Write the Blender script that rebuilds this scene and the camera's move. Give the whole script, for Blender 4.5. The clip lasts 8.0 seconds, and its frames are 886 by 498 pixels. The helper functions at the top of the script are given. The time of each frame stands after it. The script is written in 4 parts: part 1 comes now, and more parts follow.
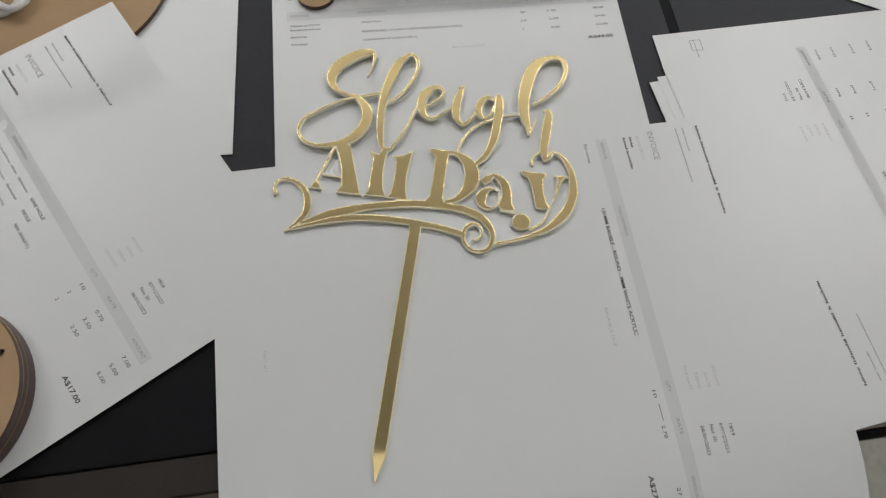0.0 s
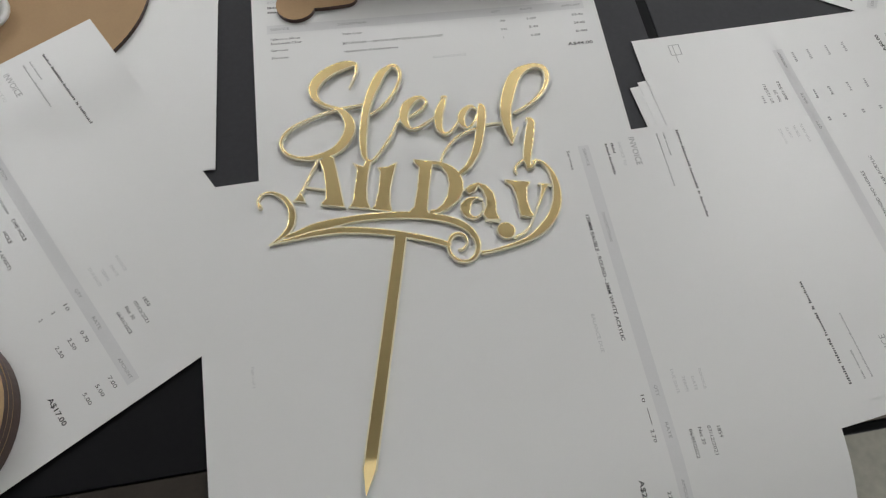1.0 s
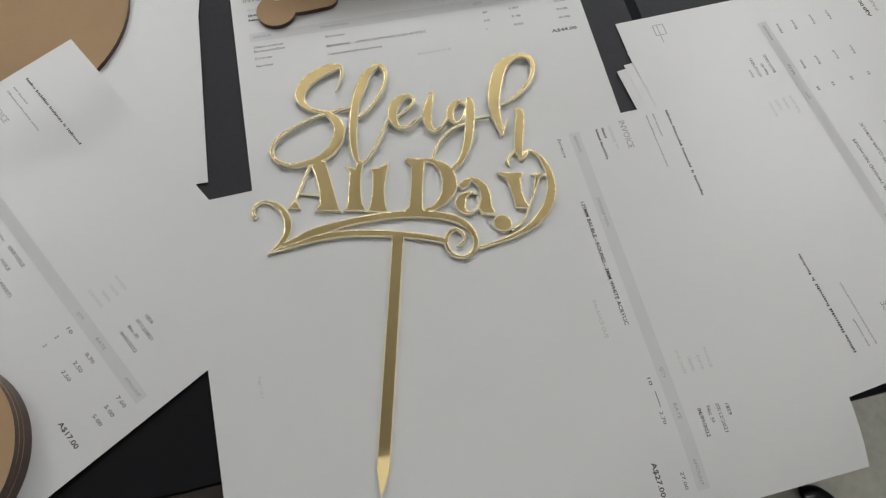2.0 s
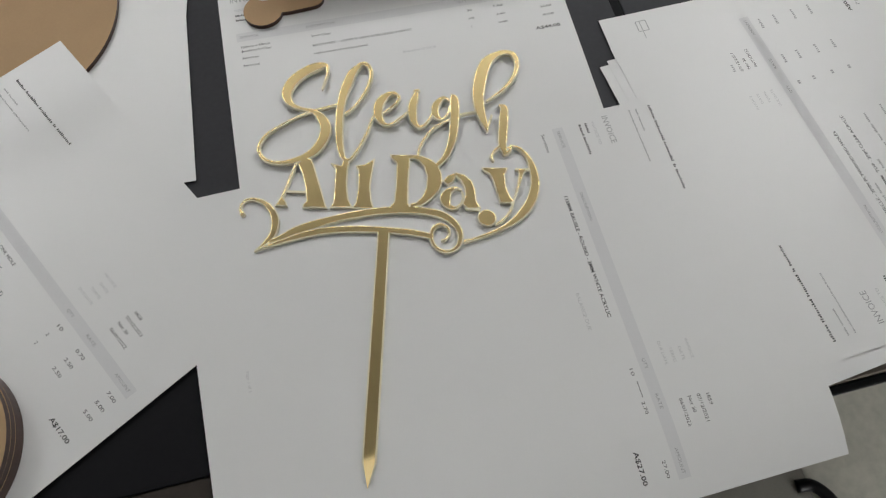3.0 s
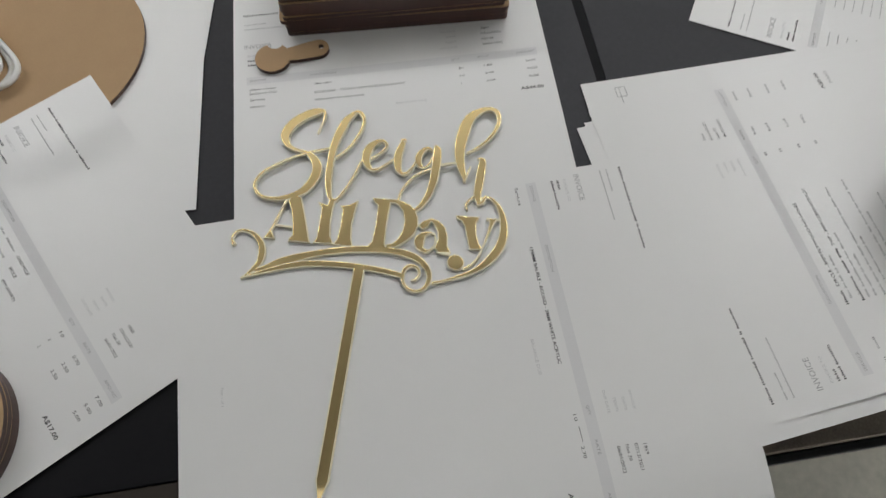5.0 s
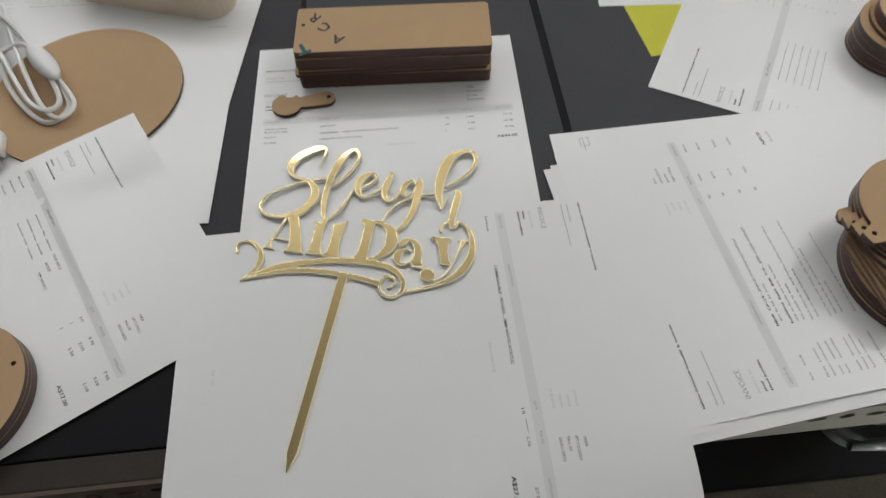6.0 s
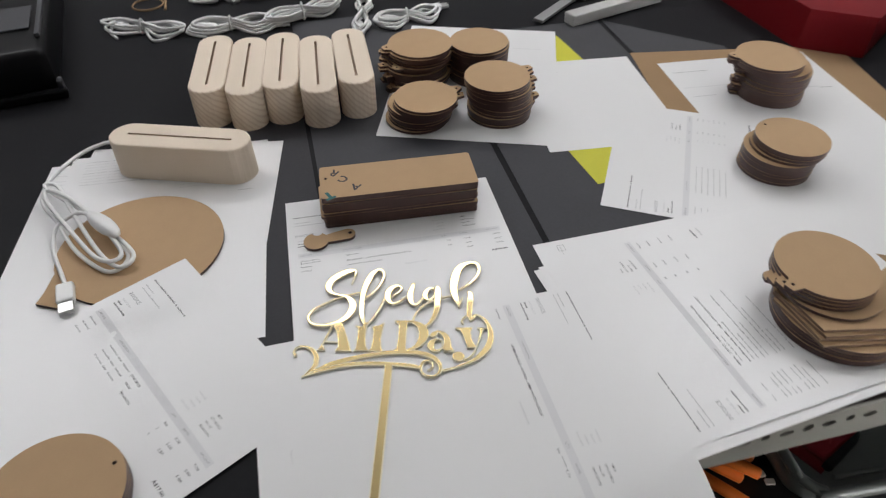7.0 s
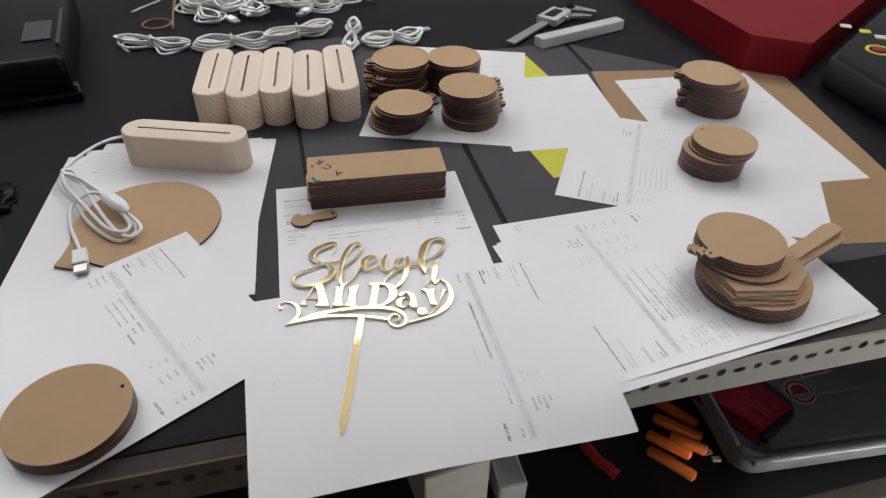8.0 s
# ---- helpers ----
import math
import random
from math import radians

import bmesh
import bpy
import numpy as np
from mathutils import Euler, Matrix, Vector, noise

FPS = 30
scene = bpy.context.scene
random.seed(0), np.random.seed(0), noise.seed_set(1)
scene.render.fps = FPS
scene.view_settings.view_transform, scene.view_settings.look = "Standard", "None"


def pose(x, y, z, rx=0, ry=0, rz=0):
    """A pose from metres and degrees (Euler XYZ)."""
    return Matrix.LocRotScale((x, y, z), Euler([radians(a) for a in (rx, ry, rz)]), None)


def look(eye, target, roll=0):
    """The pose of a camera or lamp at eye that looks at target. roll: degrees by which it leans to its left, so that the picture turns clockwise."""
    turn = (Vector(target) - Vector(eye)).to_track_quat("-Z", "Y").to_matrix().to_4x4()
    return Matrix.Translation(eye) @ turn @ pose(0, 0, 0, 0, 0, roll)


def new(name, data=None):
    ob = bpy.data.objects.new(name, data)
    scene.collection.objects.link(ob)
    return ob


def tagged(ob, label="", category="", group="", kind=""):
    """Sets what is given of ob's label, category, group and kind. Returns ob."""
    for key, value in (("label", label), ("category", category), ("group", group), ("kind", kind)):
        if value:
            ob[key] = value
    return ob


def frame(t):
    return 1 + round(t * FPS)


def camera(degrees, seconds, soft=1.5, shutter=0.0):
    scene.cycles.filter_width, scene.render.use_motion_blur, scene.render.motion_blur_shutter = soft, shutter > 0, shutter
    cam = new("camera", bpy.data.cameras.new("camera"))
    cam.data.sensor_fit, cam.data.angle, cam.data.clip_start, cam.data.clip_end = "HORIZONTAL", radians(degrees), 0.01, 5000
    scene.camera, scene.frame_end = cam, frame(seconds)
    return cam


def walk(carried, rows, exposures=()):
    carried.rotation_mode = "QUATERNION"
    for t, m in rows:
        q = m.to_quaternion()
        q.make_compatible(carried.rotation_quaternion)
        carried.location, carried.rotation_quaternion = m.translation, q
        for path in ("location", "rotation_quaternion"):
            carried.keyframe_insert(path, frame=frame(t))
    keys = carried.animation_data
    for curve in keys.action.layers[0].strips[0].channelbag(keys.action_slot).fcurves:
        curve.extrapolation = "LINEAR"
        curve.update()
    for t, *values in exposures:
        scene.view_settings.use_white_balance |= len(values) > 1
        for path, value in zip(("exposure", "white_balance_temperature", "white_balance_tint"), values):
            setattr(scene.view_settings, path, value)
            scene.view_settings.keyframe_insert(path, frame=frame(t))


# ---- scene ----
cam = camera(67.3, 8.0, soft=1.25, shutter=0.5)
PATH = [
    (0, (0.089, -0.184, 0.318), (0.2613, 0.5514, -1.535), 5.57),
    (0.5, (0.089, -0.183, 0.321), (0.2643, 0.5575, -1.529), 5.09),
    (1, (0.091, -0.181, 0.32), (0.2973, 0.5572, -1.527), 6.31),
    (2.5, (0.093, -0.178, 0.323), (0.2937, 0.5272, -1.538), 1.66),
    (3, (0.099, -0.184, 0.325), (0.3013, 0.5274, -1.533), 2.03),
    (3.5, (0.104, -0.189, 0.326), (0.2858, 0.5109, -1.538), 2.16),
    (4, (0.113, -0.19, 0.328), (0.2556, 0.5208, -1.536), 0.75),
    (4.5, (0.122, -0.191, 0.334), (0.2686, 0.5498, -1.517), 1.46),
    (4.7, (0.128, -0.187, 0.342), (0.252, 0.564, -1.508), -0.1),
    (5.8, (0.141, -0.251, 0.377), (0.25, 0.767, -1.341), -0.8),
    (6, (0.157, -0.267, 0.379), (0.2308, 0.7976, -1.313), -2.1),
    (6.2, (0.15, -0.277, 0.389), (0.296, 0.863, -1.248), 1.1),
    (6.5, (0.136, -0.297, 0.402), (0.3514, 0.9751, -1.126), 1.06),
    (7, (0.072, -0.367, 0.422), (0.4178, 1.0616, -0.93), -0.27),
    (7.5, (0.042, -0.423, 0.422), (0.485, 1.0236, -0.883), 0.96),
    (8, (0.071, -0.474, 0.432), (0.4544, 1.0247, -0.835), 1.0),
]
walk(cam, [(t, look(eye, target, roll)) for t, eye, target, roll in PATH],
     exposures=((0, -0.28, 6500, 10), (4.7, -0.28, 6500, 10), (6.0, -0.17, 6470, 10), (6.5, -0.11, 6420, 12), (7.0, -0.02, 6370, 13), (8.0, 0.06, 6350, 14)))

# ---- light ----
world = bpy.data.worlds.new("room_air")
scene.world = world
world.use_nodes = True
world.node_tree.nodes["Background"].inputs[0].default_value = (0.60, 0.66, 0.75, 1)
world.node_tree.nodes["Background"].inputs[1].default_value = 0.05
LAMP = 7.3


# ---- materials ----
def material(name, colour, rough=0.5, metal=0.0, vary=0.12, scale=40.0, fine=400.0, bump=0.0, tint=None, spec=0.5, coat=0.0):
    """Principled surface with variation at two scales and fine relief."""
    m = bpy.data.materials.new(name)
    m.use_nodes = True
    nt = m.node_tree
    b = nt.nodes["Principled BSDF"]
    b.inputs["Roughness"].default_value = rough
    b.inputs["Metallic"].default_value = metal
    b.inputs["Specular IOR Level"].default_value = spec
    b.inputs["Coat Weight"].default_value = coat
    tc = nt.nodes.new("ShaderNodeTexCoord")
    n1, n2 = nt.nodes.new("ShaderNodeTexNoise"), nt.nodes.new("ShaderNodeTexNoise")
    n1.inputs["Scale"].default_value, n2.inputs["Scale"].default_value = scale, fine
    n1.inputs["Detail"].default_value = 4
    mix = nt.nodes.new("ShaderNodeMix")
    mix.data_type = "RGBA"
    add = nt.nodes.new("ShaderNodeMath")
    add.operation = "MULTIPLY_ADD"
    nt.links.new(tc.outputs["Object"], n1.inputs["Vector"])
    nt.links.new(tc.outputs["Object"], n2.inputs["Vector"])
    nt.links.new(n2.outputs["Fac"], add.inputs[0])
    add.inputs[1].default_value = 0.5
    half = nt.nodes.new("ShaderNodeMath")
    half.operation = "MULTIPLY"
    half.inputs[1].default_value = 0.5
    nt.links.new(n1.outputs["Fac"], half.inputs[0])
    nt.links.new(half.outputs[0], add.inputs[2])
    c = Vector(colour)
    t = Vector(tint) if tint else c * (1 - 2 * vary)
    mix.inputs["A"].default_value = (*t, 1)
    mix.inputs["B"].default_value = (*(c * (1 + 0.6 * vary)), 1)
    nt.links.new(add.outputs[0], mix.inputs["Factor"])
    nt.links.new(mix.outputs["Result"], b.inputs["Base Color"])
    if bump:
        bp = nt.nodes.new("ShaderNodeBump")
        bp.inputs["Strength"].default_value = bump
        bp.inputs["Distance"].default_value = 0.0006
        nt.links.new(add.outputs[0], bp.inputs["Height"])
        nt.links.new(bp.outputs["Normal"], b.inputs["Normal"])
    return m


def wood_material(name, light, dark, rough=0.6):
    """Pale timber whose rings run slantwise across the ends, plus fine pores."""
    m = material(name, light, rough, vary=0.05, bump=0.12)
    nt = m.node_tree
    b = nt.nodes["Principled BSDF"]
    tc = nt.nodes.new("ShaderNodeTexCoord")
    info = nt.nodes.new("ShaderNodeObjectInfo")
    mp = nt.nodes.new("ShaderNodeMapping")
    mp.inputs["Rotation"].default_value = (0.0, 0.75, 0.0)
    mp.inputs["Scale"].default_value = (1.0, 0.08, 1.0)
    wv = nt.nodes.new("ShaderNodeTexWave")
    wv.inputs["Scale"].default_value = 58.0
    wv.inputs["Distortion"].default_value = 2.6
    wv.inputs["Detail"].default_value = 3
    wv.inputs["Detail Scale"].default_value = 1.4
    ramp = nt.nodes.new("ShaderNodeValToRGB")
    ramp.color_ramp.elements[0].color = (*dark, 1)
    ramp.color_ramp.elements[1].color = (*light, 1)
    ramp.color_ramp.elements[0].position, ramp.color_ramp.elements[1].position = 0.0, 0.55
    nt.links.new(tc.outputs["Object"], mp.inputs["Vector"])
    nt.links.new(info.outputs["Random"], mp.inputs["Location"])
    nt.links.new(mp.outputs["Vector"], wv.inputs["Vector"])
    nt.links.new(wv.outputs["Fac"], ramp.inputs["Fac"])
    nt.links.new(ramp.outputs["Color"], b.inputs["Base Color"])
    return m


PAPER = material("office_paper", (0.80, 0.80, 0.80), 0.31, vary=0.012, scale=9, fine=700, bump=0.03, spec=0.6)
INK = material("printer_ink", (0.045, 0.045, 0.05), 0.6, vary=0.2, fine=900)
INK_HEAD = material("soft_black_print", (0.05, 0.05, 0.055), 0.6, vary=0.15, fine=900)
INK_GREY = material("grey_print", (0.42, 0.42, 0.43), 0.6, vary=0.1, fine=900)
INK_PALE = material("pale_print", (0.60, 0.60, 0.61), 0.6, vary=0.06, fine=900)
BAND = material("grey_table_band", (0.735, 0.735, 0.745), 0.6, vary=0.04, fine=900)
GOLD = material("gold_mirror_acrylic", (0.72, 0.565, 0.285), 0.05, metal=1.0, vary=0.02, scale=30, fine=200)
GOLD_RIM = material("pale_gold_cut_edge", (0.97, 0.90, 0.66), 0.35, metal=0.0, vary=0.10, scale=300, fine=1500)
GOLD_SIDE = material("clear_gold_cut_side", (0.93, 0.86, 0.66), 0.35, metal=0.0, vary=0.2, scale=200, fine=1200)
KRAFT = material("brown_masking_paper", (0.51, 0.345, 0.195), 0.7, vary=0.07, scale=60, fine=900, bump=0.06, spec=0.25)
CUT = material("laser_cut_brown_edge", (0.075, 0.034, 0.026), 0.35, vary=0.25, scale=300, fine=1500, bump=0.2)
CUT_PALE = material("pale_cut_edge", (0.24, 0.145, 0.088), 0.6, vary=0.3, scale=200, fine=1500, bump=0.2)
CARD = material("brown_cardboard", (0.36, 0.235, 0.13), 0.8, vary=0.08, scale=25, fine=500, bump=0.1, spec=0.2)
PINE = wood_material("pale_pine_end_grain", (0.80, 0.68, 0.545), (0.69, 0.56, 0.435))
PINE_TOP = material("sanded_pale_pine", (0.81, 0.69, 0.55), 0.6, vary=0.04, scale=30, fine=500, bump=0.06)
SLOT = material("slot_shadow_wood", (0.50, 0.36, 0.25), 0.8)
TABLE = material("black_laminate", (0.009, 0.009, 0.011), 0.5, spec=0.07, vary=0.3, scale=14, fine=260, bump=0.05, tint=(0.016, 0.016, 0.017))
MAT_GREY = material("dark_grey_board", (0.056, 0.057, 0.064), 0.65, vary=0.16, scale=12, fine=350, bump=0.1, spec=0.3)
BOARD_DARK = material("near_black_board", (0.034, 0.034, 0.040), 0.6, vary=0.2, scale=12, fine=350, bump=0.1, spec=0.3)
CHIP = material("chipboard_edge", (0.036, 0.027, 0.020), 0.75, vary=0.3, scale=60, fine=500, bump=0.3)
STEEL = material("painted_steel_angle", (0.24, 0.23, 0.20), 0.5, vary=0.14, scale=30, fine=350, bump=0.08)
BROWN_STEEL = material("dark_brown_steel", (0.12, 0.088, 0.062), 0.7, vary=0.35, scale=45, fine=350, bump=0.2)
YELLOW = material("yellow_card", (0.62, 0.60, 0.03), 0.6, vary=0.06)
CABLE = material("white_cable_plastic", (0.86, 0.86, 0.85), 0.4, vary=0.03)
METAL = material("nickel_plug", (0.62, 0.62, 0.60), 0.3, metal=1.0)
GREY_METAL = material("brushed_steel", (0.40, 0.40, 0.40), 0.38, metal=0.7, fine=1200, bump=0.05)
PALE_PLASTIC = material("pale_grey_plastic", (0.55, 0.55, 0.54), 0.45)
BLACK = material("black_plastic", (0.007, 0.007, 0.008), 0.34, vary=0.2, spec=0.14)
BLACK_CLOTH = material("black_fabric", (0.016, 0.016, 0.018), 0.85, vary=0.3, fine=900, bump=0.3)
RED = material("red_plastic", (0.19, 0.006, 0.010), 0.6, vary=0.12, scale=10, spec=0.15)
RED_CLOTH = material("red_fabric", (0.32, 0.012, 0.022), 0.85, vary=0.2, scale=40, fine=1200, bump=0.3)
ORANGE = material("orange_plastic", (0.93, 0.21, 0.025), 0.5, vary=0.08)
CLIP_RED = material("bright_red_plastic", (0.42, 0.022, 0.012), 0.5, vary=0.1)
GREY_BOX = material("smoky_grey_plastic", (0.19, 0.205, 0.19), 0.35, vary=0.12, scale=12)
CREAM = material("cream_board", (0.60, 0.56, 0.48), 0.7, vary=0.08)
DARK_SHELF = material("black_shelf", (0.008, 0.008, 0.009), 0.55, vary=0.3)
SHELF_EDGE = material("pale_timber_edge", (0.18, 0.148, 0.112), 0.7, vary=0.45, scale=30, bump=0.2)
WALL = material("painted_wall", (0.30, 0.30, 0.30), 0.8, vary=0.06, scale=4, fine=200)
CEIL = material("ceiling_paint", (0.80, 0.80, 0.78), 0.85, vary=0.05, scale=3)
FLOOR = material("concrete_floor", (0.47, 0.46, 0.395), 0.75, vary=0.55, scale=16, fine=60, bump=0.1, tint=(0.25, 0.24, 0.21))
GREEN_INK = material("teal_marker", (0.01, 0.13, 0.13), 0.6)
BADGE_WHITE = material("badge_white", (0.55, 0.53, 0.50), 0.6)
PURPLE = material("deep_blue_plastic", (0.03, 0.025, 0.11), 0.5)
GLOW = bpy.data.materials.new("lamp_diffuser")
GLOW.use_nodes = True
GLOW.node_tree.nodes["Principled BSDF"].inputs["Emission Color"].default_value = (0.985, 0.985, 0.98, 1)
GLOW.node_tree.nodes["Principled BSDF"].inputs["Emission Strength"].default_value = LAMP
# Weak glow added as a brighter ceiling patch for the stick's tip to mirror.
PATCH_GLOW = GLOW.copy()
PATCH_GLOW.name = "ceiling_patch_glow"
PATCH_GLOW.node_tree.nodes["Principled BSDF"].inputs["Emission Strength"].default_value = 0.13 * LAMP


# ---- mesh tools ----
def part(name, bm, mats, parent=None, label="", smooth=False):
    """Links a bmesh as one mesh object, under a parent where given."""
    me = bpy.data.meshes.new(name)
    bm.to_mesh(me)
    bm.free()
    for m in mats if isinstance(mats, (list, tuple)) else [mats]:
        me.materials.append(m)
    if smooth:
        me.polygons.foreach_set("use_smooth", [True] * len(me.polygons))
    ob = new(name, me)
    if parent:
        ob.parent = parent
    if label:
        tagged(ob, label)
    return ob


def raw(name, verts, faces, mats, parent=None, label="", smooth=False, slots=None):
    me = bpy.data.meshes.new(name)
    me.from_pydata(verts, [], faces)
    for m in mats if isinstance(mats, (list, tuple)) else [mats]:
        me.materials.append(m)
    if slots:
        me.polygons.foreach_set("material_index", slots)
    if smooth:
        me.polygons.foreach_set("use_smooth", [True] * len(me.polygons))
    me.update()
    ob = new(name, me)
    if parent:
        ob.parent = parent
    if label:
        tagged(ob, label)
    return ob


def thing(name, label, category, group="", kind="", m=None):
    ob = tagged(new(name), label, category, group, kind)
    if m is not None:
        ob.matrix_basis = m
    return ob


def box(x0, x1, y0, y1, z0, z1, bevel=0.0, segments=2):
    bm = bmesh.new()
    bmesh.ops.create_cube(bm, size=1)
    bmesh.ops.transform(bm, verts=bm.verts, matrix=Matrix.Translation(((x0 + x1) / 2, (y0 + y1) / 2, (z0 + z1) / 2)) @ Matrix.Diagonal((x1 - x0, y1 - y0, z1 - z0, 1)))
    if bevel:
        bmesh.ops.bevel(bm, geom=bm.edges[:], offset=bevel, segments=segments, affect="EDGES", profile=0.5)
    return bm


def joined(*bms):
    """One bmesh out of several."""
    out = bmesh.new()
    for b in bms:
        me = bpy.data.meshes.new("join")
        b.to_mesh(me)
        b.free()
        out.from_mesh(me)
        bpy.data.meshes.remove(me)
    return out


def smooth_path(points, steps=8, closed=False):
    """Catmull-Rom through points of any dimension."""
    p = [np.array(q, float) for q in points]
    n = len(p)
    if n == 2 and not closed:
        return [p[0] + (p[1] - p[0]) * k / steps for k in range(steps + 1)]
    out = []
    for i in range(n if closed else n - 1):
        a, b, c, d = (p[(i + k) % n] for k in (-1, 0, 1, 2)) if closed else (p[max(i - 1, 0)], p[i], p[i + 1], p[min(i + 2, n - 1)])
        for k in range(steps):
            t = k / steps
            out.append(0.5 * (2 * b + (c - a) * t + (2 * a - 5 * b + 4 * c - d) * t ** 2 + (3 * b - a - 3 * c + d) * t ** 3))
    if not closed:
        out.append(p[-1])
    return out


def tube(points, r, sides=8, steps=6, closed=False):
    """A round cord along a smooth path."""
    path = [Vector(q) for q in smooth_path(points, steps, closed)]
    bm = bmesh.new()
    n = len(path)
    rings = []
    side = None
    for i, q in enumerate(path):
        t = ((path[(i + 1) % n] - path[i - 1]) if closed else (path[min(i + 1, n - 1)] - path[max(i - 1, 0)])).normalized()
        if side is None:
            side = t.cross(Vector((0, 0, 1)))
            if side.length < 1e-4:
                side = Vector((1, 0, 0))
        side = (side - t * side.dot(t)).normalized()
        up = t.cross(side)
        rings.append([bm.verts.new(q + (side * math.cos(2 * math.pi * k / sides) + up * math.sin(2 * math.pi * k / sides)) * r) for k in range(sides)])
    for i in range(n if closed else n - 1):
        a, b = rings[i], rings[(i + 1) % n]
        for k in range(sides):
            bm.faces.new((a[k], a[(k + 1) % sides], b[(k + 1) % sides], b[k]))
    if not closed:
        bm.faces.new(rings[0][::-1])
        bm.faces.new(rings[-1])
    return bm


def slab(outline, z0, z1, holes=()):
    """A flat piece with that outline, holes right through; slot 0 faces, slot 1 cut edges."""
    bm = bmesh.new()
    loops = [outline, *holes]
    for z, low in ((z1, False), (z0, True)):
        edges = []
        for loop in loops:
            vs = [bm.verts.new((x, y, z)) for x, y in loop]
            edges += [bm.edges.new((vs[i], vs[(i + 1) % len(vs)])) for i in range(len(vs))]
        got = bmesh.ops.triangle_fill(bm, use_beauty=True, use_dissolve=False, edges=edges)
        for f in got["geom"]:
            if isinstance(f, bmesh.types.BMFace):
                f.normal_update()
                if (f.normal.z > 0) == low:
                    f.normal_flip()
    bm.verts.ensure_lookup_table()
    total = sum(len(q) for q in loops)
    start = 0
    for j, loop in enumerate(loops):
        n = len(loop)
        for i in range(n):
            a, b = bm.verts[start + i], bm.verts[start + (i + 1) % n]
            c, d = bm.verts[total + start + (i + 1) % n], bm.verts[total + start + i]
            f = bm.faces.new((a, d, c, b) if j == 0 else (a, b, c, d))
            f.material_index = 1
        start += n
    return bm


def circle(x, y, r, n=40, r2=None):
    return [(x + r * math.cos(2 * math.pi * k / n), y + (r2 or r) * math.sin(2 * math.pi * k / n)) for k in range(n)]


def stadium(length, width, n=12):
    """A long round-ended outline along y, centred."""
    r, s = width / 2, (length - width) / 2
    return [(r * math.cos(math.pi * k / n), s + r * math.sin(math.pi * k / n)) for k in range(n + 1)] + \
           [(-r * math.cos(math.pi * k / n), -s - r * math.sin(math.pi * k / n)) for k in range(n + 1)]


def rounded(x0, x1, y0, y1, r, n=5):
    pts = []
    for cx, cy, a in ((x1 - r, y1 - r, 0), (x0 + r, y1 - r, 90), (x0 + r, y0 + r, 180), (x1 - r, y0 + r, 270)):
        pts += [(cx + r * math.cos(radians(a + 90 * k / n)), cy + r * math.sin(radians(a + 90 * k / n))) for k in range(n + 1)]
    return pts


def inside_distance(poly, gx, gy):
    """Signed distance from a closed outline over a grid, negative within."""
    px, py = gx[:, None], gy[None, :]
    best, odd = np.full((len(gx), len(gy)), 1e9), np.zeros((len(gx), len(gy)), bool)
    for (ax, ay), (bx, by) in zip(poly, poly[1:] + poly[:1]):
        t = np.clip(((px - ax) * (bx - ax) + (py - ay) * (by - ay)) / ((bx - ax) ** 2 + (by - ay) ** 2), 0, 1)
        best = np.minimum(best, np.hypot(px - ax - t * (bx - ax), py - ay - t * (by - ay)))
        if ay != by:
            odd ^= ((ay > py) != (by > py)) & (px < ax + (bx - ax) * (py - ay) / (by - ay))
    return np.where(odd, -best, best)


